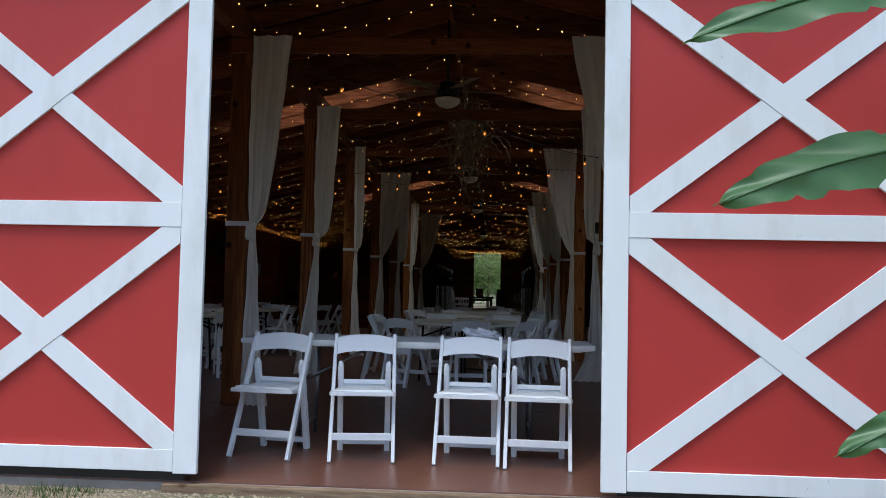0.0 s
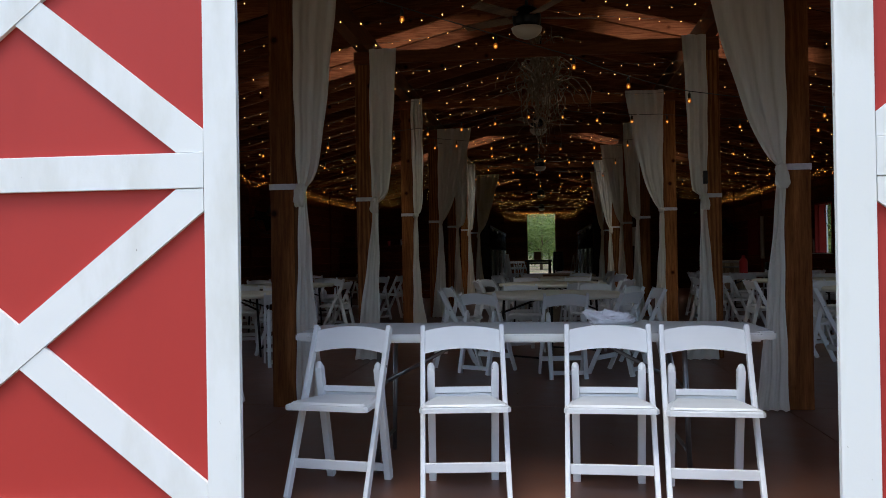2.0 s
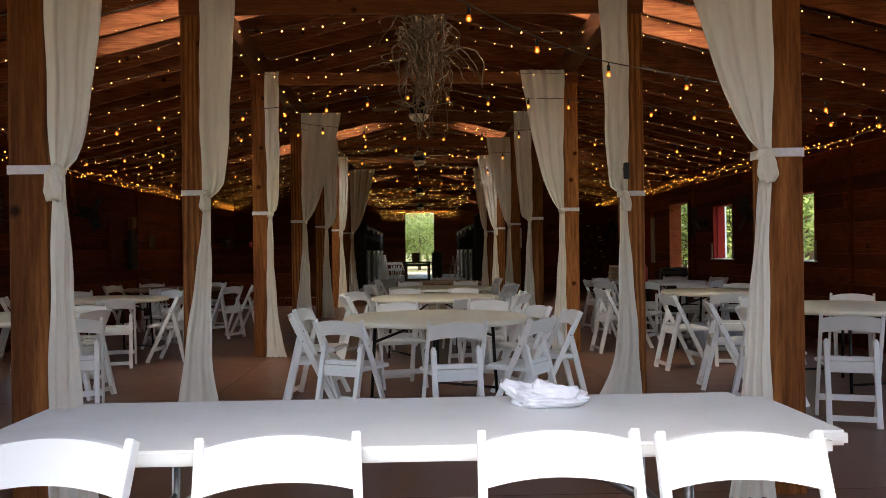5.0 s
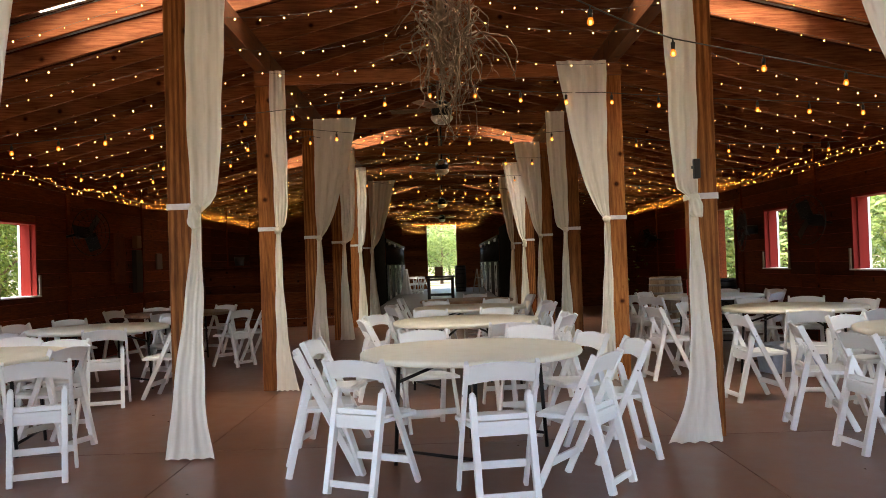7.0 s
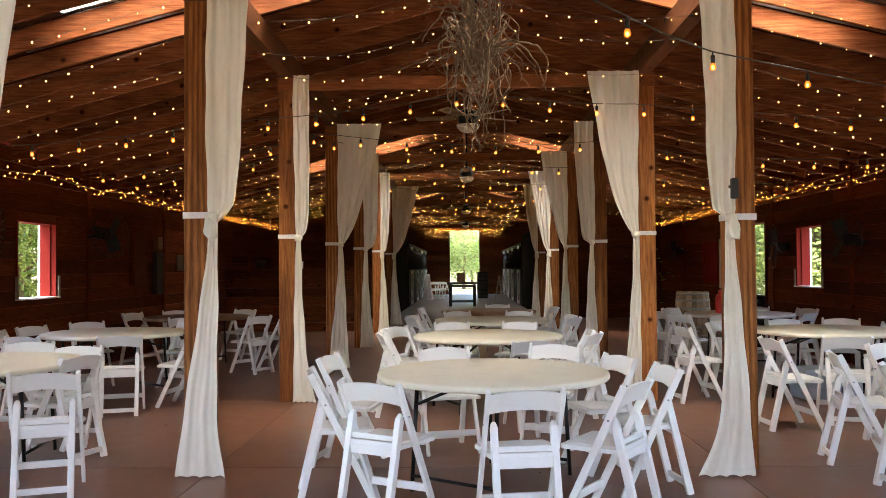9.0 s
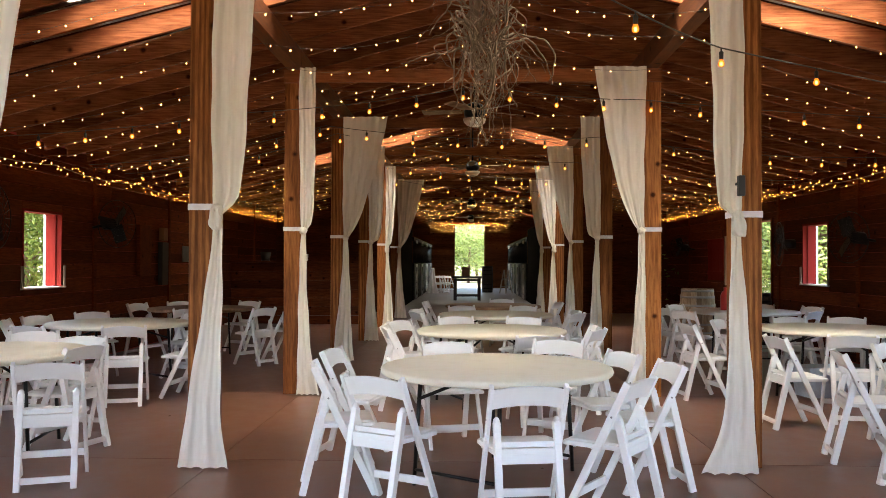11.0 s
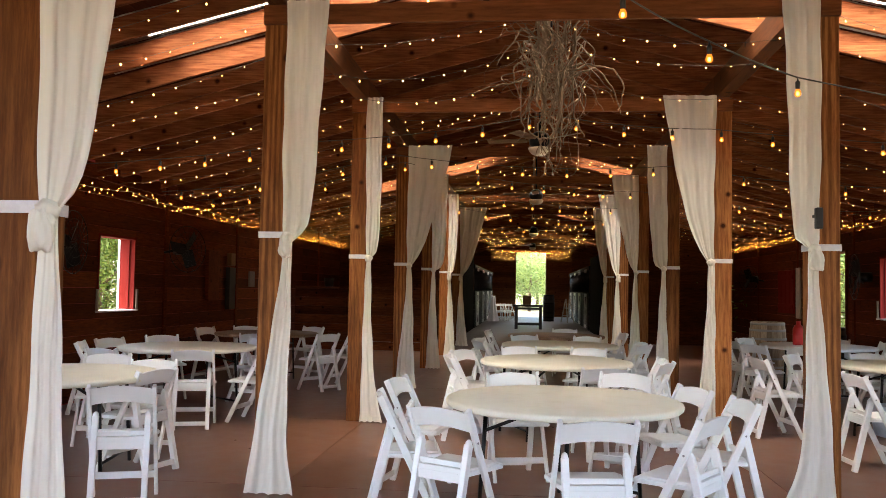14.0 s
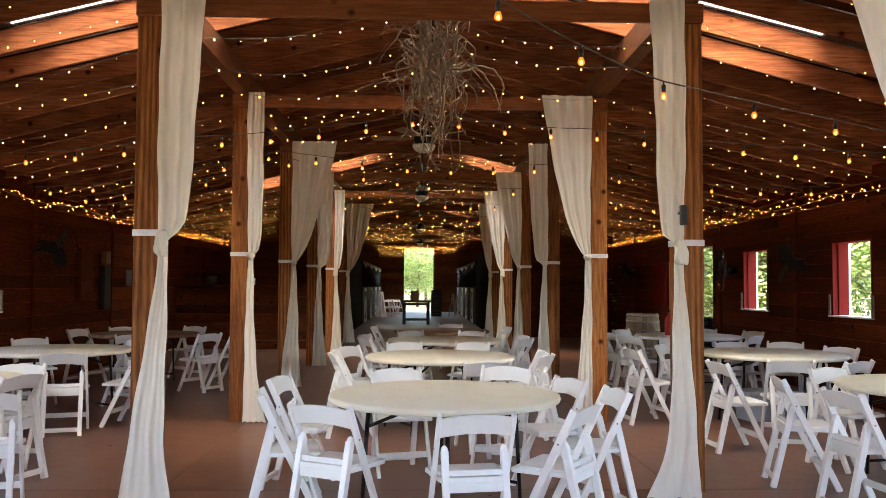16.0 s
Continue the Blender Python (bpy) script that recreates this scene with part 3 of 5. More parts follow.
# ---- folding chair ----
def folding_chair():
    c = holder("folding_chair", "white resin folding chair with a padded seat", "chair", "folding chairs")
    for s in (-1, 1):
        bm = B()
        bar(bm, (s * 0.203, -0.22, 0.0), (s * 0.2, 0.16, 0.785), 0.024, 0.044, (1, 0, 0), 0.006)
        part("front_leg", bm, CHAIR_WHITE, c)
        bm = B()
        bar(bm, (s * 0.161, 0.225, 0.0), (s * 0.161, 0.0855, 0.586), 0.038, 0.044, (1, 0, 0), 0.006)
        bmesh.ops.create_uvsphere(bm, u_segments=12, v_segments=8, radius=1.0, matrix=Matrix.Translation((s * 0.161, 0.086, 0.584)) @ Matrix.Rotation(0.234, 4, "X") @ Matrix.Diagonal((0.0195, 0.0225, 0.03, 1)))
        for f_ in bm.faces:
            f_.smooth = f_.calc_center_median().z > 0.585 and len(f_.verts) < 5 and f_.calc_area() < 0.0003
        part("rear_leg", bm, CHAIR_WHITE, c)
        bm = B()
        bmesh.ops.create_cone(bm, cap_ends=True, segments=10, radius1=0.006, radius2=0.006, depth=0.006, matrix=Matrix.Translation((s * 0.213, 0.07, 0.596)) @ Matrix.Rotation(math.pi / 2, 4, "Y"))
        part("hinge_pin", bm, GREY_METAL, c, "steel hinge pin")
    # arched, bowed backrest
    bm = B()
    cols = []
    for i in range(13):
        u = -1 + 2 * i / 12
        x, arch, bow = u * 0.192, 0.022 * (1 - u * u), 0.018 * (1 - u * u)
        ring = []
        for z, y in ((0.656, 0.101), (0.763, 0.153)):
            for dy in (-0.011, 0.011):
                ring.append(bm.verts.new((x, y + dy + bow, z + arch)))
        cols.append((ring[0], ring[1], ring[3], ring[2]))
    for a, b_ in zip(cols, cols[1:]):
        for k in range(4):
            f_ = bm.faces.new((a[k], a[(k + 1) % 4], b_[(k + 1) % 4], b_[k]))
            f_.smooth = k in (0, 2) and False
    bm.faces.new(cols[0][::-1])
    bm.faces.new(cols[-1])
    part("backrest", bm, CHAIR_WHITE, c)
    # seat, wide in front of the legs and narrow between them
    outline = [(-0.215, -0.2), (-0.2, -0.222), (0.2, -0.222), (0.215, -0.2), (0.19, -0.03), (0.155, 0.14), (-0.155, 0.14), (-0.19, -0.03)]
    bm = B()
    lo = [bm.verts.new((x, y, 0.412 - 0.05 * (y - 0.0) * 0.6)) for x, y in outline]
    hi = [bm.verts.new((x, y, 0.436 - 0.05 * (y - 0.0) * 0.6)) for x, y in outline]
    bm.faces.new(lo[::-1])
    bm.faces.new(hi)
    for i in range(len(outline)):
        j = (i + 1) % len(outline)
        bm.faces.new((lo[i], lo[j], hi[j], hi[i]))
    bmesh.ops.bevel(bm, geom=[e for e in bm.edges if e.verts[0].co.z > 0.42 and e.verts[1].co.z > 0.42], offset=0.005, segments=2, affect="EDGES")
    seat = part("seat", bm, CHAIR_WHITE, c)
    bm = B()
    lo = [bm.verts.new((x * 0.91, -0.04 + (y + 0.04) * 0.91, 0.437 - 0.03 * y)) for x, y in outline]
    hi = [bm.verts.new((x * 0.86, -0.04 + (y + 0.04) * 0.86, 0.447 - 0.03 * y)) for x, y in outline]
    bm.faces.new(hi)
    for i in range(len(outline)):
        j = (i + 1) % len(outline)
        bm.faces.new((lo[i], lo[j], hi[j], hi[i]))
    part("cushion", bm, PAD_WHITE, seat, "padded vinyl cushion")
    for nm, p, q, w_, d_ in (("front_stretcher", (-0.195, -0.146, 0.152), (0.195, -0.146, 0.152), 0.02, 0.046), ("rear_stretcher", (-0.15, 0.211, 0.062), (0.15, 0.211, 0.062), 0.018, 0.04),
                             ("seat_rail", (-0.15, 0.111, 0.474), (0.15, 0.111, 0.474), 0.02, 0.03), ("seat_apron", (-0.15, 0.127, 0.415), (0.15, 0.127, 0.415), 0.02, 0.08)):
        bm = B()
        bar(bm, p, q, w_, d_, (0, 1, 0), 0.004)
        part(nm, bm, CHAIR_WHITE, c)
    return c


chair = folding_chair()
chair.location = (-0.925, 8.6, 0.0)
chair.rotation_euler.z = radians(-9)
tagged(chair, "white resin folding chair with its back against a long table")
FRONT_CHAIRS = [(-0.31, 8.585, 7), (0.395, 8.585, -2), (0.85, 8.53, -3)]
for x, y, a in FRONT_CHAIRS:
    copy_thing(chair, pose(x, y, 0.0, 0, 0, a) @ Matrix.Diagonal((1, 1, 1.02, 1)))


# ---- tables ----
def table_legs(t, pts, rails, mat=BLACK_METAL, tone="black"):
    for p, q in pts:
        bm = B()
        tube(bm, [p, q], 0.014, 8)
        part("leg", bm, mat, t, tone + " steel leg")
    for p, q in rails:
        bm = B()
        tube(bm, [p, q], 0.011, 8)
        part("brace", bm, mat, t, tone + " steel brace")


def round_table(x, y, top, label, turn=0.0):
    t = holder("round_table", label, "table", "round tables")
    bm = B()
    lathe(bm, [(0.0, 0.70), (0.735, 0.70), (0.752, 0.697), (0.762, 0.706), (0.765, 0.722), (0.76, 0.735), (0.748, 0.741), (0.0, 0.742)], 72)
    part("tabletop", bm, top, t)
    legs, rails = [], []
    for s in (-1, 1):
        legs += [((s * 0.47, -0.32, 0), (s * 0.43, -0.3, 0.7)), ((s * 0.47, 0.32, 0), (s * 0.43, 0.3, 0.7))]
        rails += [((s * 0.466, -0.315, 0.1), (s * 0.466, 0.315, 0.1)), ((s * 0.44, -0.3, 0.55), (s * 0.08, -0.06, 0.69)), ((s * 0.44, 0.3, 0.55), (s * 0.08, 0.06, 0.69))]
    table_legs(t, legs, rails)
    t.location, t.rotation_euler.z = (x, y, 0), turn
    return t


# centre of each table, its top, and the chairs round it as (direction, distance of the chair's middle)
TABLES = [
    (0.16, 13.53, 0, []),
    (0.21, 16.55, 0, [(178, 0.92), (-157, 0.98), (0, 0.9), (-27, 0.98), (-72, 1.16), (72, 1.2), (108, 1.18), (150, 1.0)]),
    (0.34, 19.15, 0, [(170, 0.95), (-155, 1.0), (5, 0.92), (-28, 1.0), (70, 1.1), (112, 1.1)]),
    (0.36, 21.4, 1, [(172, 0.95), (12, 0.95), (80, 1.05)]),
    (-3.72, 14.2, 0, [(100, 1.1), (-95, 1.2), (148, 1.05), (-150, 1.05)]),
    (-3.95, 17.25, 0, [(126, 1.2), (165, 1.0), (62, 1.0), (-110, 1.1), (-160, 1.0)]),
    (-3.98, 20.25, 1, [(168, 0.95), (126, 0.95), (70, 1.05), (-36, 1.25), (-8, 1.25), (-80, 1.0)]),
    (3.9, 14.05, 0, [(60, 1.05), (15, 1.05)]),
    (3.85, 17.0, 0, [(92, 0.95), (150, 1.05), (60, 1.1)]),
    (3.95, 20.2, 2, [(-55, 0.95), (-115, 1.2), (-140, 1.3), (-170, 1.05), (138, 0.95), (60, 1.0), (15, 1.0)]),
]
rng = random.Random(7)
for x, y, kind_no, ring in TABLES:
    top, lab = ((TABLE_CREAM, "round cream plastic folding table ringed by white chairs"), (TABLE_BROWN, "round bare tan wooden table ringed by white chairs"), (TABLE_WHITE, "round white folding table ringed by white chairs"))[kind_no]
    round_table(x, y, top, lab, rng.uniform(0, 3))
    for az, r in ring:
        ch = copy_thing(chair, pose(x + r * math.cos(radians(az)), y + r * math.sin(radians(az)), 0.0, 0, 0, az - 90 + rng.uniform(-9, 9)))
        tagged(ch, "white resin folding chair drawn up to a round table")
# chairs pulled out at their own angles round the nearer tables
PULLED_OUT = [
    (0.27, 12.48, -171), (-0.49, 12.79, 151), (-0.84, 13.25, 100), (-0.88, 14.08, 80), (0.8, 12.7, -123), 
    (1.13, 13.37, -82), (0.95, 13.96, -69), (-0.16, 14.56, 14), (0.67, 14.75, -18),
    (2.82, 14.12, 78), (2.87, 13.32, 97), (3.46, 14.72, 21), (3.15, 12.55, 160),
    (3.42, 15.66, 168), (3.92, 15.6, -150), (4.6, 17.16, -61), (2.81, 15.4, 95), (2.42, 16.9, 98),
    (-2.72, 13.3, -160), (-3.3, 14.84, 3), (-3.06, 14.25, -107), (-3.46, 16.25, -163), (-2.98, 16.75, -95), (-2.6, 10.9, -100),
]
for x, y, a in PULLED_OUT:
    ch = copy_thing(chair, pose(x, y, 0.0, 0, 0, a))
    tagged(ch, "white resin folding chair pulled out from a round table")
for x, y, a in ((-1.4, 46.6, 20), (-0.95, 46.8, 40), (-1.2, 47.2, 10)):
    copy_thing(chair, pose(x, y, 0.0, 0, 0, a))

chair.scale.z = 1.02

t = holder("long_table", "long white folding table with a crumpled cloth on it", "table")
bm = B()
box(bm, (0, 0, 0.729), (2.51, 0.76, 0.044), 0.0)
vert = [e for e in bm.edges if abs(e.verts[0].co.z - e.verts[1].co.z) > 0.01]
bmesh.ops.bevel(bm, geom=vert, offset=0.09, segments=6, affect="EDGES")
bmesh.ops.bevel(bm, geom=[e for e in bm.edges if abs(e.verts[0].co.z - e.verts[1].co.z) < 0.001 and len(e.link_faces) == 2 and abs(e.link_faces[0].normal.z - e.link_faces[1].normal.z) > 0.5], offset=0.008, segments=2, affect="EDGES")
part("tabletop", bm, TABLE_WHITE, t)
legs, rails = [], []
for s in (-1, 1):
    legs += [((s * 0.82, -0.27, 0), (s * 0.8, -0.26, 0.712)), ((s * 0.82, 0.27, 0), (s * 0.8, 0.26, 0.712))]
    rails += [((s * 0.82, -0.27, 0.12), (s * 0.82, 0.27, 0.12)), ((s * 0.805, 0, 0.45), (s * 0.35, 0, 0.69)), ((s * 0.81, -0.26, 0.45), (s * 0.81, 0.26, 0.45))]
table_legs(t, legs, rails, GREY_METAL, "grey")
t.location, t.rotation_euler.z = (0.003, 9.19, 0), radians(0.2)

# crumpled cloth
bm = B()
bmesh.ops.create_icosphere(bm, subdivisions=5, radius=1)
for v in bm.verts:
    c = v.co.copy()
    d = 1 + 0.5 * noise.noise(c * 1.7 + Vector((3, 1, 0))) + 0.24 * abs(noise.noise(c * 4.3)) - 0.16 * abs(noise.noise(c * 8 + Vector((9, 0, 2))))
    lump = 1 + 0.6 * math.exp(-((c.x + 0.55) ** 2 + c.y ** 2) * 4)
    v.co = Vector((c.x * 0.145 * d, c.y * 0.075 * d, max(0.0, (c.z * 0.5 + 0.35)) * 0.072 * d * lump))
for f_ in bm.faces:
    f_.smooth = True
cl = thing("crumpled_cloth", bm, RIBBON, "crumpled white cloth lying on the long table", "cloth")
cl.location = (0.465, 9.36, 0.7515)
cl.scale = (0.92, 0.95, 1.0)
cl.rotation_euler.z = radians(-4)


# ---- curtains tied to the posts ----
def curtain(px, py, s, top_w, foot_w, seed, tie=1.8, lean=0.0, toe=0.03, out=0.0, forward=0.0):
    """A sheer curtain on the aisle side of a post, gathered at the tie. s: side of the aisle."""
    h = holder("curtain", "floor-length sheer ivory curtain tied back to a timber post", "curtain", "curtains on the posts")
    rnd = random.Random(seed)
    nu, nv, z_top = 40, 56, 3.5
    ph = [rnd.uniform(0, 6.28) for _ in range(6)]
    rows = []
    bm = B()
    belly = 0.45 if out > 0 else 0.62 if top_w > 0.35 else 0.2
    freq = 9 + 16 * top_w
    for j in range(nv + 1):
        z = z_top * (1 - j / nv) + 0.006
        if z > tie:
            q = (z - tie) / (z_top - tie)
            e = q ** belly
            w = 0.055 + (top_w - 0.055) * e
            start = 0.02 * (1 - e)
        else:
            q = (tie - z) / tie
            e = q ** 1.2
            w = 0.055 + (foot_w - 0.055) * e
            start = 0.02 + (lean - 0.02) * e
            w += toe * max(0.0, 1 - z / 0.55) ** 2
        fold = (0.004 + 0.011 * e) if z > tie else (0.004 + 0.006 * e)
        row = []
        for i in range(nu + 1):
            u = i / nu
            off = start + u * w
            d = fold * (math.sin(u * freq + ph[0] + 0.5 * math.sin(z * 1.3 + ph[1])) + 0.45 * math.sin(u * freq * 2.1 + ph[2] + z * 0.5))
            d += 0.012 * math.sin(z * 1.9 + ph[3] + u * 3) + 0.03 * (1 - e) * math.sin(math.pi * u)
            off += 0.008 * math.sin(z * 3.1 + ph[4]) + 0.004 * math.sin(z * 11 + ph[5] + u * 4)
            p_ = (px - s * (0.085 + out + off), py - 0.17 + d * 0.9 - forward * max(0.0, 1 - z / tie) ** 1.5, z)
            if j == nv:
                p_ = (p_[0], p_[1] - 0.01, 0.004 + 0.012 * abs(math.sin(u * 13 + ph[2])))
            row.append(bm.verts.new(p_))
        rows.append(row)
    for a, b_ in zip(rows, rows[1:]):
        for i in range(nu):
            f_ = bm.faces.new((a[i], a[i + 1], b_[i + 1], b_[i]))
            f_.smooth = True
    part("drape", bm, SHEER, h)
    # ribbon round the post, and the gathered knot
    bm = B()
    x0, x1 = sorted((px + s * 0.1, px - s * (0.105 + out)))
    z0 = tie - 0.022
    for p_, q_ in (((x0, py - 0.102, z0), (x1, py - 0.098, z0 + 0.045)), ((px - 0.1, py + 0.098, z0), (px + 0.1, py + 0.102, z0 + 0.045)), ((px - s * 0.1 - 0.002, py - 0.097, z0), (px - s * 0.1 + 0.002, py + 0.097, z0 + 0.045)), ((px + s * 0.1 - 0.002, py - 0.098, z0), (px + s * 0.1 + 0.002, py + 0.098, z0 + 0.045))):
        span(bm, p_, q_)
    part("tie_band", bm, RIBBON, h, "white ribbon tie band")
    bm = B()
    bmesh.ops.create_icosphere(bm, subdivisions=3, radius=1)
    for v in bm.verts:
        c_ = v.co.copy()
        v.co = c_ * (1 + 0.3 * noise.noise(c_ * 2.5 + Vector((seed, 0, 0))))
        v.co = Vector((v.co.x * 0.042, v.co.y * 0.04, v.co.z * 0.04))
        v.co += Vector((px - s * (0.13 + out), py - 0.165, tie - 0.02))
    for f_ in bm.faces:
        f_.smooth = True
    part("knot", bm, SHEER, h, "gathered knot of cloth")
    if seed % 5 in (0, 1):
        bm = B()
        bmesh.ops.create_icosphere(bm, subdivisions=4, radius=1)
        for v in bm.verts:
            c_ = v.co.copy()
            r_ = 1 + 0.22 * noise.noise(c_ * 1.8 + Vector((seed, 3, 0))) + 0.08 * math.sin(7 * math.atan2(c_.y, c_.x) + 3 * c_.z)
            low = 1.0 + 0.35 * max(0.0, -c_.z)
            v.co = Vector((c_.x * 0.045 * r_ * low, c_.y * 0.032 * r_ * low, max(-0.85, c_.z) * 0.085 * r_))
            v.co += Vector((px - s * (0.125 + out), py - 0.185, tie - 0.085))
        for f_ in bm.faces:
            f_.smooth = True
        part("gathered_pouch", bm, SHEER, h, "pouch of cloth puffed out under the tie")
    return h


# top width, foot width, start of the foot from the post's inner face
L_CURT = [(0.37, 0.24, -0.01), (0.31, 0.3, -0.18), (0.18, 0.19, -0.03), (0.64, 0.3, -0.13), (0.3, 0.26, -0.08), (0.22, 0.24, -0.05), (0.68, 0.3, -0.08)]
R_CURT = [(0.62, 0.22, 0.03), (0.25, 0.25, -0.06), (0.55, 0.2, -0.02), (0.28, 0.24, -0.05), (0.48, 0.26, -0.05), (0.46, 0.26, -0.05), (0.36, 0.26, -0.05)]
TIES = {-1: (1.713, 1.812, 1.775, 1.785, 1.79, 1.8, 1.8), 1: (1.764, 1.766, 1.779, 1.79, 1.8, 1.8, 1.8)}
for s, specs in ((-1, L_CURT), (1, R_CURT)):
    for k, (tw, fw, ln) in enumerate(specs):
        curtain(s * 1.925, POSTS_Y[k], s, tw, fw, 10 * k + (s > 0) * 5 + k, TIES[s][k], ln, {(1, 1): 0.14, (-1, 2): 0.07, (-1, 1): 0.05}.get((s, k), 0.02), {(-1, 0): 0.045, (1, 1): -0.035}.get((s, k), 0.0), 0.11 if k == 1 else 0.0)


# ---- string lights ----
def hang(p, q, sag, n):
    p, q = Vector(p), Vector(q)
    return [p.lerp(q, i / n) - Vector((0, 0, sag * 4 * (i / n) * (1 - i / n))) for i in range(n + 1)]


def along(pts, step, start=0.0):
    """Places every step metres along a line of points."""
    out, left = [], start
    for a, b_ in zip(pts, pts[1:]):
        d = (b_ - a).length
        s_ = left
        while s_ < d:
            out.append(a.lerp(b_, s_ / d))
            s_ += step
        left = s_ - d
    return out


rng = random.Random(21)
y = 8.7
while y < 31.2:
    j = [rng.uniform(-0.25, 0.25) for _ in range(5)]
    knots = [(-5.3, y + j[0], 2.72), (-1.93, y + j[1], 3.44), (0, y + j[2], 3.7), (1.93, y + j[3], 3.44), (5.3, y + j[4], 2.72)]
    pts = []
    for a, b_ in zip(knots, knots[1:]):
        pts += hang(a, b_, rng.uniform(0.05, 0.2), 10)[: None if b_ is knots[-1] else -1]
    h = holder("fairy_light_string", "string of tiny warm white lights draped across the roof", "string lights", "fairy light strings")
    bm = B()
    tube(bm, pts, 0.0018, 4)
    part("cable", bm, PALE_STRING, h, "thin pale cable")
    dots("bulb_chain", [p + Vector((rng.uniform(-0.01, 0.01), rng.uniform(-0.02, 0.02), -0.012 + rng.uniform(-0.015, 0.01))) for p in along(pts, 0.2, rng.uniform(0, 0.2))], 0.0066, BULB_FAIRY, h, "tiny glowing bulbs")
    y += rng.uniform(0.72, 1.0)
y = 31.8
while y < 53.5:
    pts = []
    knots = [(-1.9, y, rng.uniform(3.1, 3.5)), (rng.uniform(-0.6, 0.6), y + rng.uniform(-0.4, 0.4), rng.uniform(3.3, 3.75)), (1.9, y, rng.uniform(3.1, 3.5))]
    for a, b_ in zip(knots, knots[1:]):
        pts += hang(a, b_, rng.uniform(0.05, 0.4), 8)[: None if b_ is knots[-1] else -1]
    h = holder("fairy_light_string", "string of tiny warm white lights above the stall aisle", "string lights", "fairy light strings")
    bm = B()
    tube(bm, pts, 0.0018, 4)
    part("cable", bm, PALE_STRING, h, "thin pale cable")
    dots("bulb_chain", [p + Vector((0, rng.uniform(-0.05, 0.05), rng.uniform(-0.08, 0.01))) for p in along(pts, 0.26, rng.uniform(0, 0.2))], 0.0095, BULB_FAIRY, h, "tiny glowing bulbs")
    y += rng.uniform(0.8, 1.1)

# dense garlands along both eaves, and across the far end
for s in (-1, 1):
    for k in range(9):
        y0 = 8.2 + 2.6 * k
        pts = hang((s * 5.36, y0, 2.66), (s * 5.36, y0 + 2.6, 2.66), 0.06, 10)
        h = holder("light_garland", "dense garland of amber fairy lights fixed along the eave", "string lights", "eave garlands")
        bm = B()
        tube(bm, pts, 0.004, 5)
        part("cable", bm, STRING, h)
        dots("bulb_chain", [p + Vector((-s * rng.uniform(0, 0.06), rng.uniform(-0.02, 0.02), rng.uniform(-0.09, 0.05))) for p in along(pts, 0.085)], 0.0078, BULB_WALL, h, "small amber bulbs")
pts = hang((-1.5, 50.98, 3.37), (1.5, 50.98, 3.37), 0.02, 8)
h = holder("light_garland", "garland of amber fairy lights hung before the far doorway", "string lights", "eave garlands")
bm = B()
tube(bm, pts, 0.004, 5)
part("cable", bm, STRING, h)
dots("bulb_chain", [p + Vector((0, -rng.uniform(0, 0.05), rng.uniform(-0.05, 0.05))) for p in along(pts, 0.055)], 0.014, BULB_WALL, h, "small amber bulbs")


def lamp_string(knots, step, sag, cable, pale=False, places=None):
    """Outdoor festoon: cable, sockets and amber filament bulbs."""
    h = holder("festoon_light_string", "festoon cable with amber filament bulbs under the rafters", "string lights", "festoon strings")
    pts = []
    for a, b_ in zip(knots, knots[1:]):
        pts += hang(a, b_, sag, 10)[: None if b_ is knots[-1] else -1]
    bm = B()
    tube(bm, pts, cable, 6)
    part("cable", bm, PALE_STRING if pale else STRING, h)
    for p in places or along(pts, step, step * 0.5):
        bm = B()
        x_, y_, z_ = p
        lathe(bm, [(0.0, -0.075), (0.014, -0.075), (0.016, -0.03), (0.006, -0.02), (0.004, 0.0), (0.0, 0.0)], 8, (x_, y_, z_))
        so = part("socket", bm, BLACK_PLASTIC, h, "black rubber socket")
        bm = B()
        lathe(bm, [(0.0, -0.128), (0.011, -0.125), (0.019, -0.117), (0.022, -0.106), (0.019, -0.093), (0.012, -0.078), (0.0, -0.075)], 12, (x_, y_, z_))
        part("bulb", bm, BULB_AMBER, so, "amber glass bulb")
        bm = B()
        lathe(bm, [(0.0, -0.12), (0.007, -0.117), (0.01, -0.107), (0.007, -0.096), (0.0, -0.092)], 8, (x_, y_, z_))
        part("filament", bm, FILAMENT, so, "glowing filament")


FIRST = [(-1.9, 10.8, 3.4), (0.4, 12.35, 2.995), (0.95, 12.88, 2.9), (1.644, 13.54, 2.85), (5.3, 15.6, 2.74)]
lamp_string(FIRST, 0.8, 0.012, 0.005, False, FIRST[1:4] + [(-0.3, 11.88, 3.108), (-1.05, 11.37, 3.24), (2.45, 13.99, 2.82), (3.3, 14.47, 2.79), (4.2, 14.98, 2.77)])
lamp_string([(-5.3, 16.6, 2.72), (-2.3, 16.6, 2.98), (0.1, 16.8, 3.3), (1.8, 16.85, 3.15), (5.3, 15.8, 2.72)], 0.5, 0.04, 0.004, True)
lamp_string([(-5.3, 19.4, 2.76), (-1.9, 18.8, 3.2), (1.9, 19.8, 3.2), (5.3, 18.6, 2.76)], 0.62, 0.1, 0.004)
lamp_string([(-5.3, 20.6, 2.76), (-1.9, 19.8, 3.25), (1.9, 22.9, 3.2), (5.3, 21.6, 2.76)], 0.65, 0.1, 0.004)
lamp_string([(-5.3, 23.6, 2.76), (-1.9, 22.8, 3.25), (1.9, 25.9, 3.2), (5.3, 24.6, 2.76)], 0.7, 0.1, 0.004)
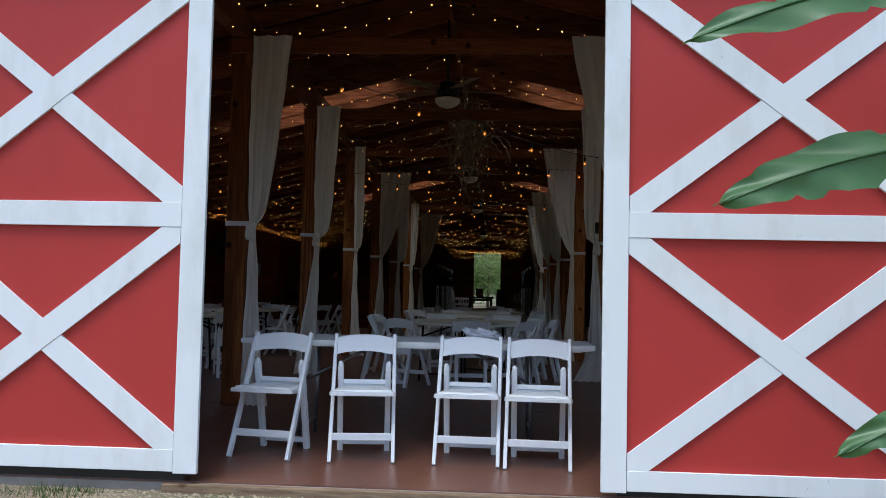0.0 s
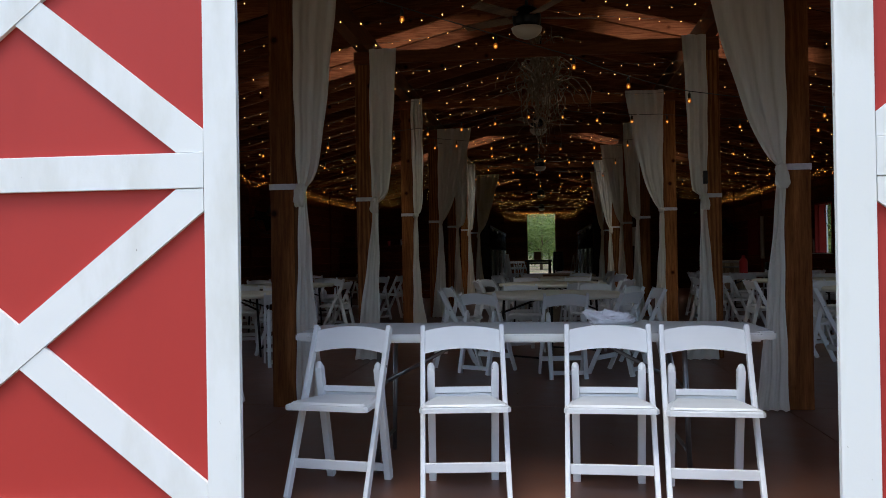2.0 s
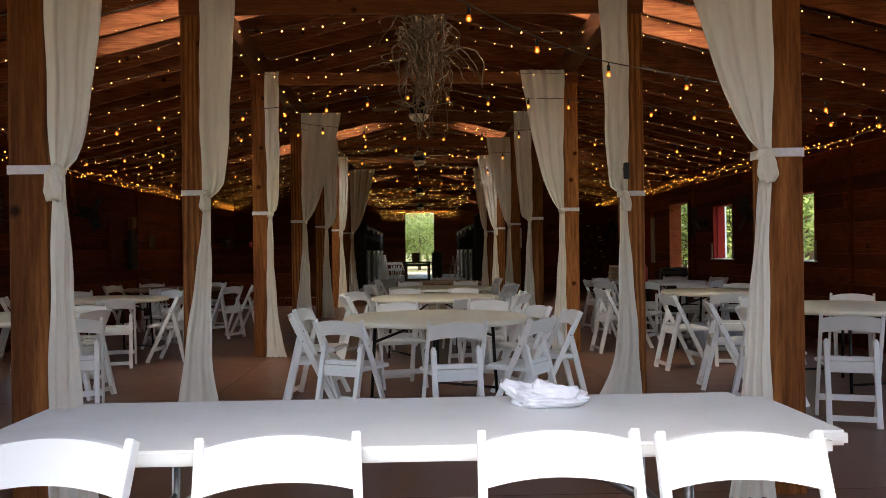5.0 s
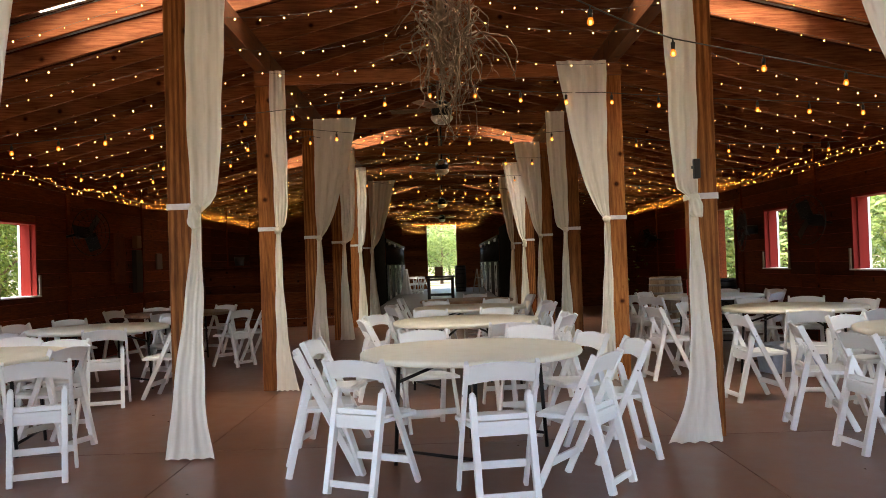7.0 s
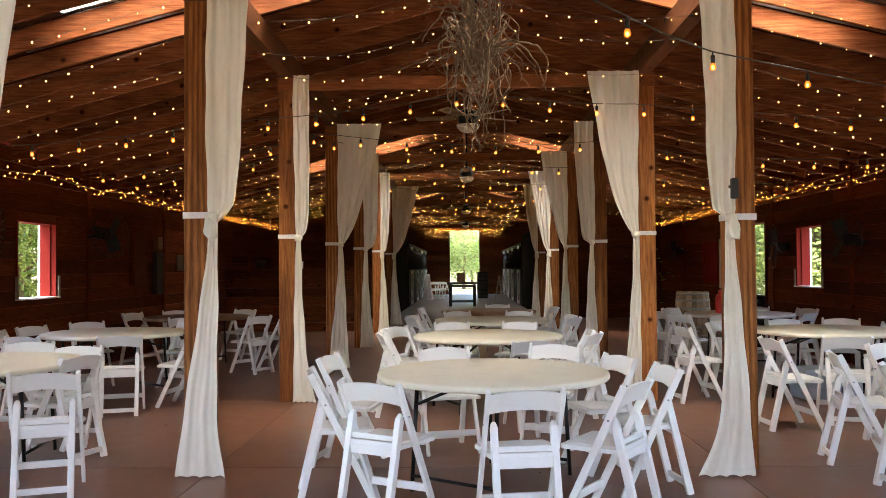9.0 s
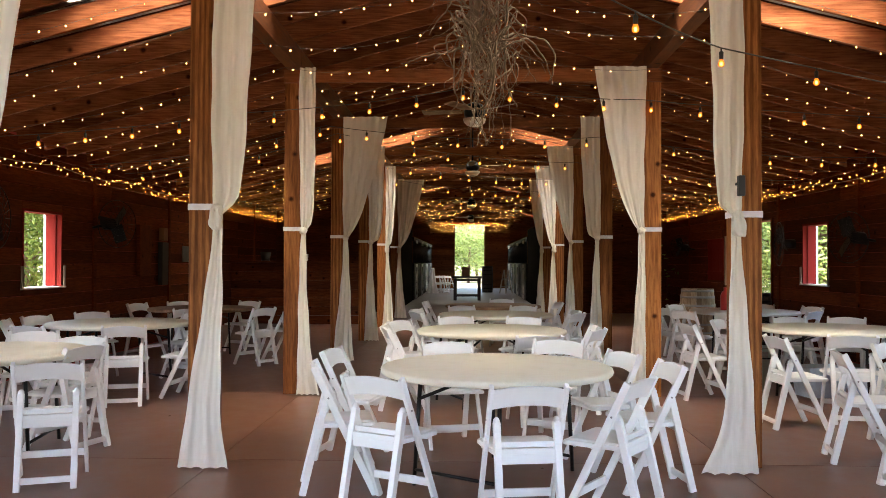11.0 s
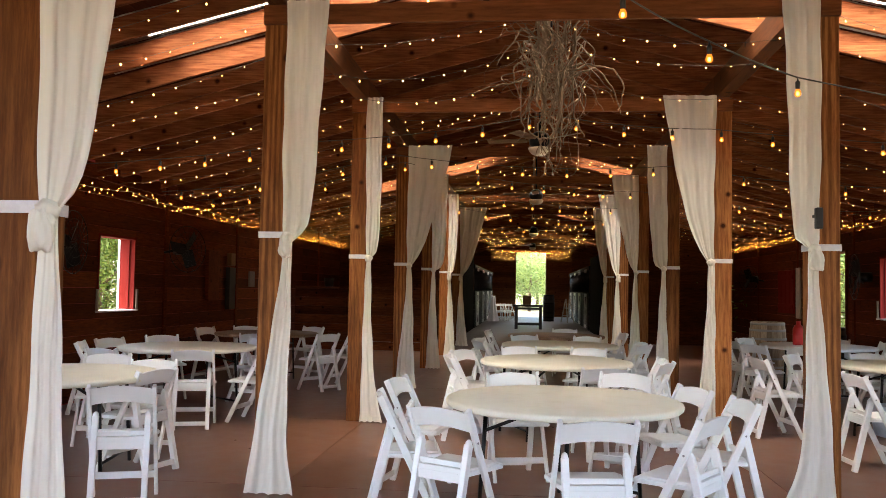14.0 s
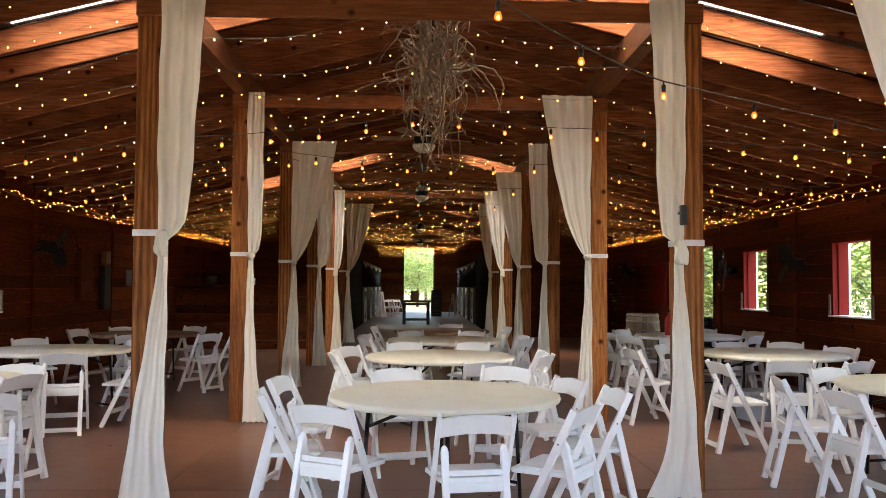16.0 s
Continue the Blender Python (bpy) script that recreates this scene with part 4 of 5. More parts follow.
lamp_string([(-1.9, 26.0, 3.25), (1.9, 28.9, 3.2), (-1.9, 31.4, 3.2)], 0.7, 0.12, 0.004)


# ---- ceiling fans ----
def ceiling_fan(x, y, z, turn):
    h = holder("ceiling_fan", "dark ceiling fan with a frosted glass light bowl", "ceiling fan", "ceiling fans")
    bm = B()
    tube(bm, [(x, y, z + 0.3), (x, y, roof_z(0) - 0.02)], 0.014, 10)
    part("down_rod", bm, BLACK_METAL, h)
    bm = B()
    lathe(bm, [(0.0, 0.1), (0.09, 0.1), (0.13, 0.14), (0.135, 0.22), (0.1, 0.28), (0.04, 0.31), (0.0, 0.31)], 28, (x, y, z))
    part("motor", bm, BLACK_METAL, h)
    bm = B()
    lathe(bm, [(0.0, 0.0), (0.05, 0.004), (0.1, 0.025), (0.135, 0.06), (0.145, 0.1), (0.0, 0.1)], 28, (x, y, z))
    part("light_bowl", bm, BOWL, h, "frosted cream glass bowl")
    for k in range(5):
        a = turn + 2 * math.pi * k / 5
        bm = B()
        m = Matrix.Translation((x, y, z + 0.2)) @ Matrix.Rotation(a, 4, "Z") @ Matrix.Rotation(radians(11), 4, "X")
        box(bm, (0.42, 0, 0), (0.5, 0.13, 0.008), 0.003, m)
        box(bm, (0.15, 0, 0), (0.1, 0.035, 0.01), 0.003, m)
        # lighter material stands in for the light caught by the blades
        part("blade", bm, TABLE_BROWN, h, "tan blade, the light it catches put into its colour")


ceiling_fan(-0.03, 12.4, 3.19, 0.2)
ceiling_fan(0.04, 18.5, 3.13, 0.45)
ceiling_fan(0.04, 24.6, 3.13, 0.9)
ceiling_fan(0.04, 34.5, 3.13, 0.1)
ceiling_fan(0.04, 43.5, 3.13, 0.7)

# ---- tangled vine chandelier ----
rng = random.Random(5)
h = holder("vine_chandelier", "hanging tangle of bare curly grapevine twigs", "chandelier")
C = Vector((0.1, 15.4, 3.4))
for k in range(160):
    bm = B()
    form = "hang" if k % 10 < 5 else "loop" if k % 10 < 8 else "stray"
    a0, r0 = rng.uniform(0, 6.28), abs(rng.gauss(0, 0.13)) + 0.02
    seed = Vector((rng.uniform(-9, 9), rng.uniform(-9, 9), rng.uniform(-9, 9)))
    top_z, drop, steps = rng.uniform(-0.15, 0.75), rng.uniform(0.35, 0.95), 20
    flare, arc, swing = rng.uniform(-0.1, 0.12), rng.uniform(1.2, 3.0), rng.uniform(0.12, 0.4)
    pts = []
    for i in range(steps + 1):
        q = i / steps
        if form == "hang":
            r_ = r0 + flare * q * q
            p_ = C + Vector((r_ * math.cos(a0 + 0.7 * q), r_ * math.sin(a0 + 0.7 * q), top_z - drop * q))
        elif form == "loop":
            p_ = C + Vector((0.27 * math.cos(a0) * (q - 0.5) * 2, 0.27 * math.sin(a0) * (q - 0.5) * 2, top_z * 0.8 - 0.15 - swing * math.sin(math.pi * q)))
        else:
            r_ = r0 + 0.42 * q ** 0.8
            p_ = C + Vector((r_ * math.cos(a0 + 0.3 * arc * q), r_ * math.sin(a0 + 0.3 * arc * q), top_z * 0.7 + 0.12 * math.sin(arc * q) - 0.35 * q * q))
        p_ += (0.1 + 0.16 * q) * Vector((noise.noise(p_ * 2.7 + seed), noise.noise(p_ * 2.7 - seed), 0.8 * noise.noise(p_ * 2.4 + seed * 2)))
        p_ += 0.03 * Vector((noise.noise(p_ * 9 + seed), noise.noise(p_ * 13 - seed), noise.noise(p_ * 11 + seed)))
        p_.z = max(min(p_.z, roof_z(p_.x) - 0.03), 2.45)
        pts.append(p_)
    tube(bm, pts, rng.choice((0.003, 0.004, 0.006, 0.008, 0.012)), 5, 0.45)
    part("twig", bm, TWIG, h)
bm = B()
tube(bm, [C + Vector((-0.05, 0, 0.85)), C + Vector((-0.03, 0.02, 0.5)), C + Vector((-0.07, 0, 0.2)), C + Vector((-0.02, 0.03, -0.1))], 0.045, 10, 0.5)
part("vine_trunk", bm, TWIG, h, "thick gnarled vine stem")
bm = B()
tube(bm, [C + Vector((0, 0, 0.2)), Vector((C.x, C.y, roof_z(0.16) + 0.02))], 0.01, 6)
part("hook_rod", bm, BLACK_METAL, h, "black hanging rod")


# ---- wall fans ----
def wall_fan(x, y, z, s, r=0.34, turn=20):
    h = holder("wall_fan", "black round wall-mounted cage fan", "fan", "wall fans")
    m = Matrix.Translation((x, y, z)) @ Matrix.Rotation(-s * math.pi / 2, 4, "Y") @ Matrix.Rotation(radians(turn), 4, "X")

    def ring(bm, rad, h_, rr):
        pts = [m @ Vector((rad * math.cos(a), rad * math.sin(a), h_)) for a in [2 * math.pi * k / 28 for k in range(29)]]
        tube(bm, pts, rr, 5)

    bm = B()
    for q in (1.0, 0.75, 0.5, 0.25):
        ring(bm, r * q, 0.1 + 0.05 * (1 - q), 0.006 if q == 1 else 0.003)
    for k in range(20):
        a = 2 * math.pi * k / 20
        tube(bm, [m @ Vector((0.03 * math.cos(a), 0.03 * math.sin(a), 0.15)), m @ Vector((r * math.cos(a), r * math.sin(a), 0.1))], 0.0025, 4)
    tagged(part("cage", bm, BLACK_METAL, h), kind="stuff")
    for k in range(3):
        bm = B()
        mm = m @ Matrix.Translation((0, 0, 0.06)) @ Matrix.Rotation(2.094 * k + 0.4, 4, "Z") @ Matrix.Rotation(0.5, 4, "X")
        box(bm, (r * 0.45, 0, 0), (r * 0.75, r * 0.5, 0.004), 0.0, mm)
        part("fan_blade", bm, BLACK_METAL, h, "dark metal fan blade")
    bm = B()
    tube(bm, [m @ Vector((0, 0, -0.16)), m @ Vector((0, 0, 0.04))], 0.08, 14)
    part("motor", bm, BLACK_METAL, h)
    bm = B()
    tube(bm, [m @ Vector((0, 0, -0.05)), Vector((s * 5.49, y, z - 0.05))], 0.02, 8)
    part("bracket", bm, BLACK_METAL, h)


wall_fan(5.2, 19.5, 1.78, 1, 0.35, 22)
wall_fan(5.34, 22.35, 1.75, 1, 0.37, -8)
wall_fan(5.2, 28.6, 1.8, 1, 0.3, 32)
wall_fan(-5.2, 19.95, 1.96, -1, 0.34, 26)
wall_fan(-5.34, 17.0, 1.9, -1, 0.36, -4)

# fittings on the left wall
for nm, c, sz, mat, lab, cat in (("wall_panel", (-5.44, 21.75, 1.6), (0.06, 0.5, 0.85), BOARD_WOOD, "dark red-brown cabinet fixed on the plank wall", "cabinet"),
                                 ("electric_box", (-5.43, 22.6, 1.9), (0.09, 0.22, 0.22), TAN_BOX, "small tan box fixed on the plank wall", "box"),
                                 ("hanging_cover", (-5.43, 22.6, 1.38), (0.08, 0.3, 0.75), BLACK_PLASTIC, "black panel hanging on the plank wall", "panel"),
                                 ("thermostat_board", (-5.45, 23.8, 1.56), (0.03, 0.3, 0.3), GREY_METAL, "small grey notice board on the plank wall", "notice board")):
    bm = B()
    box(bm, c, sz, 0.008)
    thing(nm, bm, mat, lab, cat)

# ---- bar at the end of the left bay ----
bar_unit = holder("bar_counter", "dark plank bar front with a narrow dark top", "bar counter")
for k in range(7):
    bm = B()
    span(bm, (-5.48, 27.0, 0.2 * k), (-2.15, 27.05, 0.2 * k + 0.192), 0.004)
    part("plank", bm, BOARD_WOOD, bar_unit)
bm = B()
span(bm, (-5.48, 26.88, 1.402), (-2.12, 27.3, 1.44), 0.006)
part("countertop", bm, BOARD_WOOD, bar_unit, "narrow dark wooden bar top")
for x, r_, hh, mat, lab in ((-4.1, 0.04, 0.13, RED_PLASTIC, "small red cup standing on the bar top"), (-3.75, 0.035, 0.16, PAPER, "white cup standing on the bar top"), (-4.7, 0.12, 0.2, BLACK_PLASTIC, "black pot standing on the bar top")):
    bm = B()
    lathe(bm, [(0, 0), (r_ * 0.8, 0), (r_, hh), (r_ * 0.9, hh), (r_ * 0.72, 0.012), (0, 0.012)], 16)
    o = thing("cup", bm, mat, lab, "cup")
    o.location = (x, 27.06, 1.4405)


# ---- barrels ----
def barrel(x, y, mat, label, r=0.3, hgt=0.95, steel=GREY_METAL):
    h = holder("barrel", label, "barrel")
    for k in range(20):
        bm = B()
        a0, a1 = 2 * math.pi * k / 20 + 0.006, 2 * math.pi * (k + 1) / 20 - 0.006
        rows = []
        for j in range(9):
            q = j / 8
            rr = r * (0.8 + 0.2 * math.sin(math.pi * (0.15 + 0.7 * q)) ** 1.0)
            rows.append([bm.verts.new((rr * f_ * math.cos(a), rr * f_ * math.sin(a), hgt * q)) for f_ in (1.0, 0.93) for a in (a0, (a0 + a1) / 2, a1)])
        for p_, q_ in zip(rows, rows[1:]):
            for i, j in ((0, 1), (1, 2), (2, 5), (5, 4), (4, 3), (3, 0)):
                bm.faces.new((p_[i], p_[j], q_[j], q_[i]))
        bm.faces.new([rows[0][i] for i in (0, 3, 4, 5, 2, 1)])
        bm.faces.new([rows[-1][i] for i in (0, 1, 2, 5, 4, 3)])
        part("stave", bm, mat, h)
    for q in (0.04, 0.16, 0.32, 0.68, 0.84, 0.96):
        rr = r * (0.8 + 0.2 * math.sin(math.pi * (0.15 + 0.7 * q)))
        bm = B()
        lathe(bm, [(rr * 0.985, -0.02), (rr + 0.006, -0.02), (rr + 0.006, 0.02), (rr * 0.985, 0.02)], 32, (0, 0, hgt * q))
        part("hoop", bm, steel, h, "metal hoop")
    for z in (0.04, hgt - 0.05):
        bm = B()
        lathe(bm, [(0, 0), (r * 0.85, 0), (r * 0.85, 0.02), (0, 0.02)], 24, (0, 0, z))
        part("barrel_head", bm, mat, h)
    h.location = (x, y, 0)
    return h


barrel(4.2, 23.6, BARREL_OAK, "pale oak wine barrel with metal hoops", 0.32, 0.95, HOOP_STEEL)
barrel(5.02, 22.9, BARREL_DARK, "dark barrel standing by the side doorway", 0.29, 0.9, BLACK_METAL)
barrel(0.83, 47.3, BARREL_DARK, "large dark barrel standing in the stall aisle", 0.27, 1.24, BLACK_METAL)
bm = B()
lathe(bm, [(0, 0), (0.07, 0), (0.075, 0.01), (0.075, 0.22), (0.05, 0.27), (0.03, 0.28), (0.03, 0.33), (0, 0.33)], 18)
o = thing("drinks_jug", bm, RED_PLASTIC, "red plastic jug standing on a round white table", "jug")
o.location = (3.69, 20.2, 0.7425)

# ---- far aisle: bench table, box, stall fronts ----
h = holder("work_table", "dark wooden table standing in the stall aisle", "table")
for s in (-1, 1):
    for yy in (-0.32, 0.32):
        bm = B()
        span(bm, (s * 0.55 - 0.07, yy - 0.05, 0), (s * 0.55 + 0.07, yy + 0.05, 0.89), 0.006)
        part("leg", bm, BARREL_DARK, h)
bm = B()
span(bm, (-0.68, -0.42, 0.892), (0.68, 0.42, 0.98), 0.01)
part("tabletop", bm, BARREL_DARK, h)
for z in (0.16, 0.78):
    bm = B()
    span(bm, (-0.48, -0.36, z), (0.48, 0.3, z + 0.09), 0.004)
    part("apron", bm, BARREL_DARK, h)
h.location, h.scale = (-0.1, 39.3, 0), (0.81, 0.85, 0.915)
bm = B()
span(bm, (-0.15, -0.13, 0), (0.15, 0.13, 0.34), 0.012)
span(bm, (-0.125, -0.14, 0.05), (0.125, -0.131, 0.26), 0.003)
o = thing("wooden_crate", bm, TAN_BOX, "brown wooden crate standing on the dark table", "crate")
o.location = (-0.16, 39.3, 0.898)

for s in (-1, 1):
    for k in range(4):
        y0, y1 = 38.6 + 3.8 * k, 38.6 + 3.8 * k + 3.74
        h = holder("stall_front", "black horse stall front with a white cross-braced door", "stall", "stall fronts", "structure")
        x0, x1 = sorted((s * 2.05, s * 2.13))
        for j in range(8):
            bm = B()
            span(bm, (x0, y0, 0.02 + 0.17 * j), (x1, y1, 0.02 + 0.17 * j + 0.166), 0.004)
            part("board", bm, BLACK_PAINT, h)
        bm = B()
        span(bm, (x0, y0, 2.2), (x1, y1, 2.35), 0.004)
        part("header", bm, BLACK_PAINT, h)
        for j in range(16):
            bm = B()
            yy = y0 + 0.1 + (y1 - y0 - 0.2) * j / 15
            tube(bm, [(s * 2.09, yy, 1.37), (s * 2.09, yy, 2.2)], 0.009, 6)
            part("grille_bar", bm, BLACK_METAL, h)
        a, b_ = y0 + 0.9, y0 + 2.1
        xa, xb = sorted((s * 2.025, s * 2.047))
        for p_, q_ in (((xa, a, 0.05), (xb, a + 0.1, 1.34)), ((xa, b_ - 0.1, 0.05), (xb, b_, 1.34)), ((xa, a + 0.1, 0.05), (xb, b_ - 0.1, 0.17)), ((xa, a + 0.1, 1.22), (xb, b_ - 0.1, 1.34)), ((xa, a + 0.1, 2.13), (xb, b_ - 0.1, 2.25))):
            bm = B()
            span(bm, p_, q_, 0.003)
            part("door_trim", bm, WHITE_TRIM, h, "white door trim board")
        for za, zb in ((0.17, 1.22), (1.22, 0.17)):
            bm = B()
            bar(bm, (s * (2.034 + 0.006 * (za > 1)), a + 0.1, za), (s * (2.034 + 0.006 * (za > 1)), b_ - 0.1, zb), 0.01, 0.08, (1, 0, 0))
            part("door_trim", bm, WHITE_TRIM, h, "white door trim board")
for s in (-1, 1):
    bm = B()
    span(bm, (min(s * 2.1, s * 2.2), HALL_END + 0.121, 0), (max(s * 2.1, s * 2.2), 38.58, 2.6))
    thing("wall_aisle", bm, PARTITION, "dark board partition along the aisle", "wall", kind="structure")
# folding stand and a sheeted stand by the stalls
h = holder("folding_stand", "weathered wooden folding stand beside the stalls", "stand")
for s in (-1, 1):
    for e in (-1, 1):
        bm = B()
        bar(bm, (s * 0.17, e * 0.28, 0), (s * 0.1, e * 0.015, 1.05), 0.03, 0.05, (1, 0, 0), 0.003)
        part("leg", bm, GUIDE, h)
for e in (-1, 1):
    for z in (0.3, 0.65):
        bm = B()
        y_ = e * (0.28 - 0.265 * z / 1.05)
        bar(bm, (-0.15, y_, z), (0.15, y_, z), 0.02, 0.04, (0, 1, 0))
        part("rung", bm, GUIDE, h)
h.location, h.rotation_euler.z = (1.66, 46.4, 0), 0.5
bm = B()
rows = []
for j in range(13):
    z = 1.15 * j / 12
    r_ = 0.27 - 0.2 * (j / 12) ** 0.7
    rows.append([bm.verts.new((r_ * (1 + 0.13 * math.sin(7 * a + 0.6 * j / 12)) * math.cos(a), r_ * (1 + 0.13 * math.sin(7 * a + 0.6 * j / 12)) * math.sin(a), z)) for a in [2 * math.pi * i / 42 for i in range(42)]])
for a, b_ in zip(rows, rows[1:]):
    for i in range(42):
        bm.faces.new((a[i], a[(i + 1) % 42], b_[(i + 1) % 42], b_[i])).smooth = True
bm.faces.new(rows[-1])
o = thing("sheeted_stand", bm, RIBBON, "pale sheet draped over a stand beside the stalls", "sheet")
o.location = (-1.7, 46.2, 0.001)
for x, y, lab in ((2.9, 31.57, "white paper sheet pinned on the dark end wall"),):
    bm = B()
    span(bm, (x, y, 1.35), (x + 0.17, y + 0.025, 1.95))
    thing("notice_sheet", bm, PAPER, lab, "notice")

# small things about the hall
speaker = holder("small_speaker", "small dark speaker on an arm fixed to a post", "speaker")
bm = B()
box(bm, (1.822, 13.69, 1.95), (0.045, 0.05, 0.14), 0.008)
part("speaker_box", bm, BLACK_PLASTIC, speaker)
bm = B()
bar(bm, (1.822, 13.712, 1.97), (1.824, 13.97, 1.97), 0.02, 0.02, (1, 0, 0), 0.003)
part("arm", bm, BLACK_METAL, speaker)
shutter = holder("wall_shutter", "closed dark red board shutter on the plank wall", "shutter")
for k in range(4):
    bm = B()
    span(bm, (5.47, 26.3 + 0.28 * k, 1.04), (5.498, 26.3 + 0.28 * k + 0.274, 1.96), 0.004)
    part("board", bm, FRAME_RED, shutter)
for z in (1.15, 1.77):
    bm = B()
    span(bm, (5.45, 26.34, z), (5.469, 27.38, z + 0.09), 0.003)
    part("batten", bm, FRAME_RED, shutter)
bm = B()
span(bm, (5.465, 25.88, 0.95), (5.498, 26.14, 2.0), 0.004)
thing("pale_board", bm, GUIDE, "narrow weathered pale board fixed on the plank wall", "board")
for x, y, tn in ((3.75, 17.1, 12), (4.15, 16.8, -20)):
    h = holder("storage_bin", "pale blue plastic storage bin under a round table", "storage bin", "bins under the table")
    bm = B()
    lo_ = [bm.verts.new((sx * 0.2, sy * 0.14, 0.0)) for sx, sy in ((-1, -1), (1, -1), (1, 1), (-1, 1))]
    hi_ = [bm.verts.new((sx * 0.23, sy * 0.17, 0.3)) for sx, sy in ((-1, -1), (1, -1), (1, 1), (-1, 1))]
    bm.faces.new(lo_[::-1])
    bm.faces.new(hi_)
    for i in range(4):
        bm.faces.new((lo_[i], lo_[(i + 1) % 4], hi_[(i + 1) % 4], hi_[i]))
    part("tub", bm, BIN_BLUE, h)
    bm = B()
    box(bm, (0, 0, 0.312), (0.48, 0.36, 0.022), 0.006)
    part("lid", bm, BIN_BLUE, h)
    h.location, h.rotation_euler.z = (x, y, 0), radians(tn)
rng = random.Random(17)
vs, fs = [], []
for k in range(46):
    x, y, r_ = rng.uniform(-4.5, 4.5), rng.uniform(8.2, 19), rng.uniform(0.006, 0.02)
    a = rng.uniform(0, 6.28)
    i0 = len(vs)
    for q in range(5):
        vs.append((x + r_ * rng.uniform(0.5, 1.2) * math.cos(a + 1.26 * q), y + r_ * rng.uniform(0.5, 1.2) * math.sin(a + 1.26 * q), 0.003 + rng.uniform(0, 0.004)))
    vs.append((x, y, 0.012))
    fs += [(i0 + q, i0 + (q + 1) % 5, i0 + 5) for q in range(5)]
me = bpy.data.meshes.new("leaf_litter")
me.from_pydata(vs, [], fs)
me.materials.append(BARK)
tagged(new("leaf_litter", me), "dry leaf bits scattered on the concrete floor", "litter", kind="stuff")

# ---- banana plant beside the doorway ----
plant = holder("banana_plant", "banana plant with broad green leaves beside the barn door", "plant")


def banana_leaf(base_p, tip, width, droop, roll, seed):
    rnd = random.Random(seed)
    a, b_ = Vector(base_p), Vector(tip)
    n, m_ = 44, 8
    tears = [(rnd.uniform(0.15, 0.9), rnd.choice((-1, 1)), rnd.uniform(0.2, 0.45)) for _ in range(7)]
    d = (b_ - a)
    side = Vector((0, 0, 1)).cross(d).normalized()
    up = d.cross(side).normalized() * -1
    side, up = side * math.cos(roll) + up * math.sin(roll), up * math.cos(roll) - side * math.sin(roll)
    if up.z < 0:
        up = -up
    bm = B()
    uv = bm.loops.layers.uv.new("leaf")
    rows, rib = [], []
    for i in range(n + 1):
        q = i / n
        c = a.lerp(b_, q) + Vector((0, 0, 1)) * droop * 4 * q * (1 - q)
        rib.append(c)
        w = width * (math.sin(math.pi * min(1, 0.06 + q * 0.97)) ** 0.45) * (1 - 0.2 * q)
        row = []
        for j in range(-m_, m_ + 1):
            v = j / m_
            wave = 0.018 * math.sin(q * 26 + v * 3 + seed) * abs(v)
            notch = 1 - max([d_ * max(0.0, 1 - abs(q - q_) / 0.03) for q_, s_, d_ in tears if s_ * v > 0] or [0.0])
            row.append((bm.verts.new(c + side * (w * v * notch) + up * (0.22 * w * (1 - (1 - abs(v)) ** 2) * -1 + wave) + d.normalized() * 0.06 * abs(v)), v, q))
        rows.append(row)
    for i, (p_, q_) in enumerate(zip(rows, rows[1:])):
        for j in range(2 * m_):
            quad = (p_[j], p_[j + 1], q_[j + 1], q_[j])
            f_ = bm.faces.new([x[0] for x in quad])
            f_.smooth = True
            for l_, x in zip(f_.loops, quad):
                l_[uv].uv = (x[2] * 4, abs(x[1]))
    lf = part("leaf", bm, BANANA, plant, "broad drooping green leaf")
    bm = B()
    tube(bm, [p_ + up * 0.004 for p_ in rib], 0.013, 6, 0.25)
    part("midrib", bm, BANANA, lf)


bm = B()
tube(bm, [(3.15, 6.6, -0.06), (3.12, 6.6, 0.9), (3.08, 6.58, 1.75)], 0.11, 12, 0.6)
part("stem", bm, BANANA, plant, "thick green stem")
banana_leaf((2.95, 6.62, 2.6), (1.36, 6.45, 2.17), 0.155, 0.07, 0.95, 1)
banana_leaf((2.85, 6.6, 1.8), (1.5, 6.5, 1.5), 0.16, 0.08, 1.15, 2)
banana_leaf((2.9, 6.6, 0.78), (1.98, 6.5, 0.49), 0.1, 0.06, 1.1, 3)
banana_leaf((3.08, 6.6, 1.75), (3.9, 7.0, 2.9), 0.2, 0.2, 0.3, 4)
banana_leaf((3.08, 6.6, 1.75), (3.3, 5.6, 2.8), 0.2, 0.25, 0.2, 5)
for p_, q_ in (((3.08, 6.58, 1.7), (2.95, 6.62, 2.55)), ((3.1, 6.6, 1.4), (2.85, 6.6, 1.8)), ((3.1, 6.6, 0.6), (2.9, 6.6, 0.85))):
    bm = B()
    tube(bm, [p_, q_], 0.025, 8)
    part("stalk", bm, BANANA, plant)

# ---- gravel and weeds before the doorway ----
rng = random.Random(3)
vs, fs = [], []
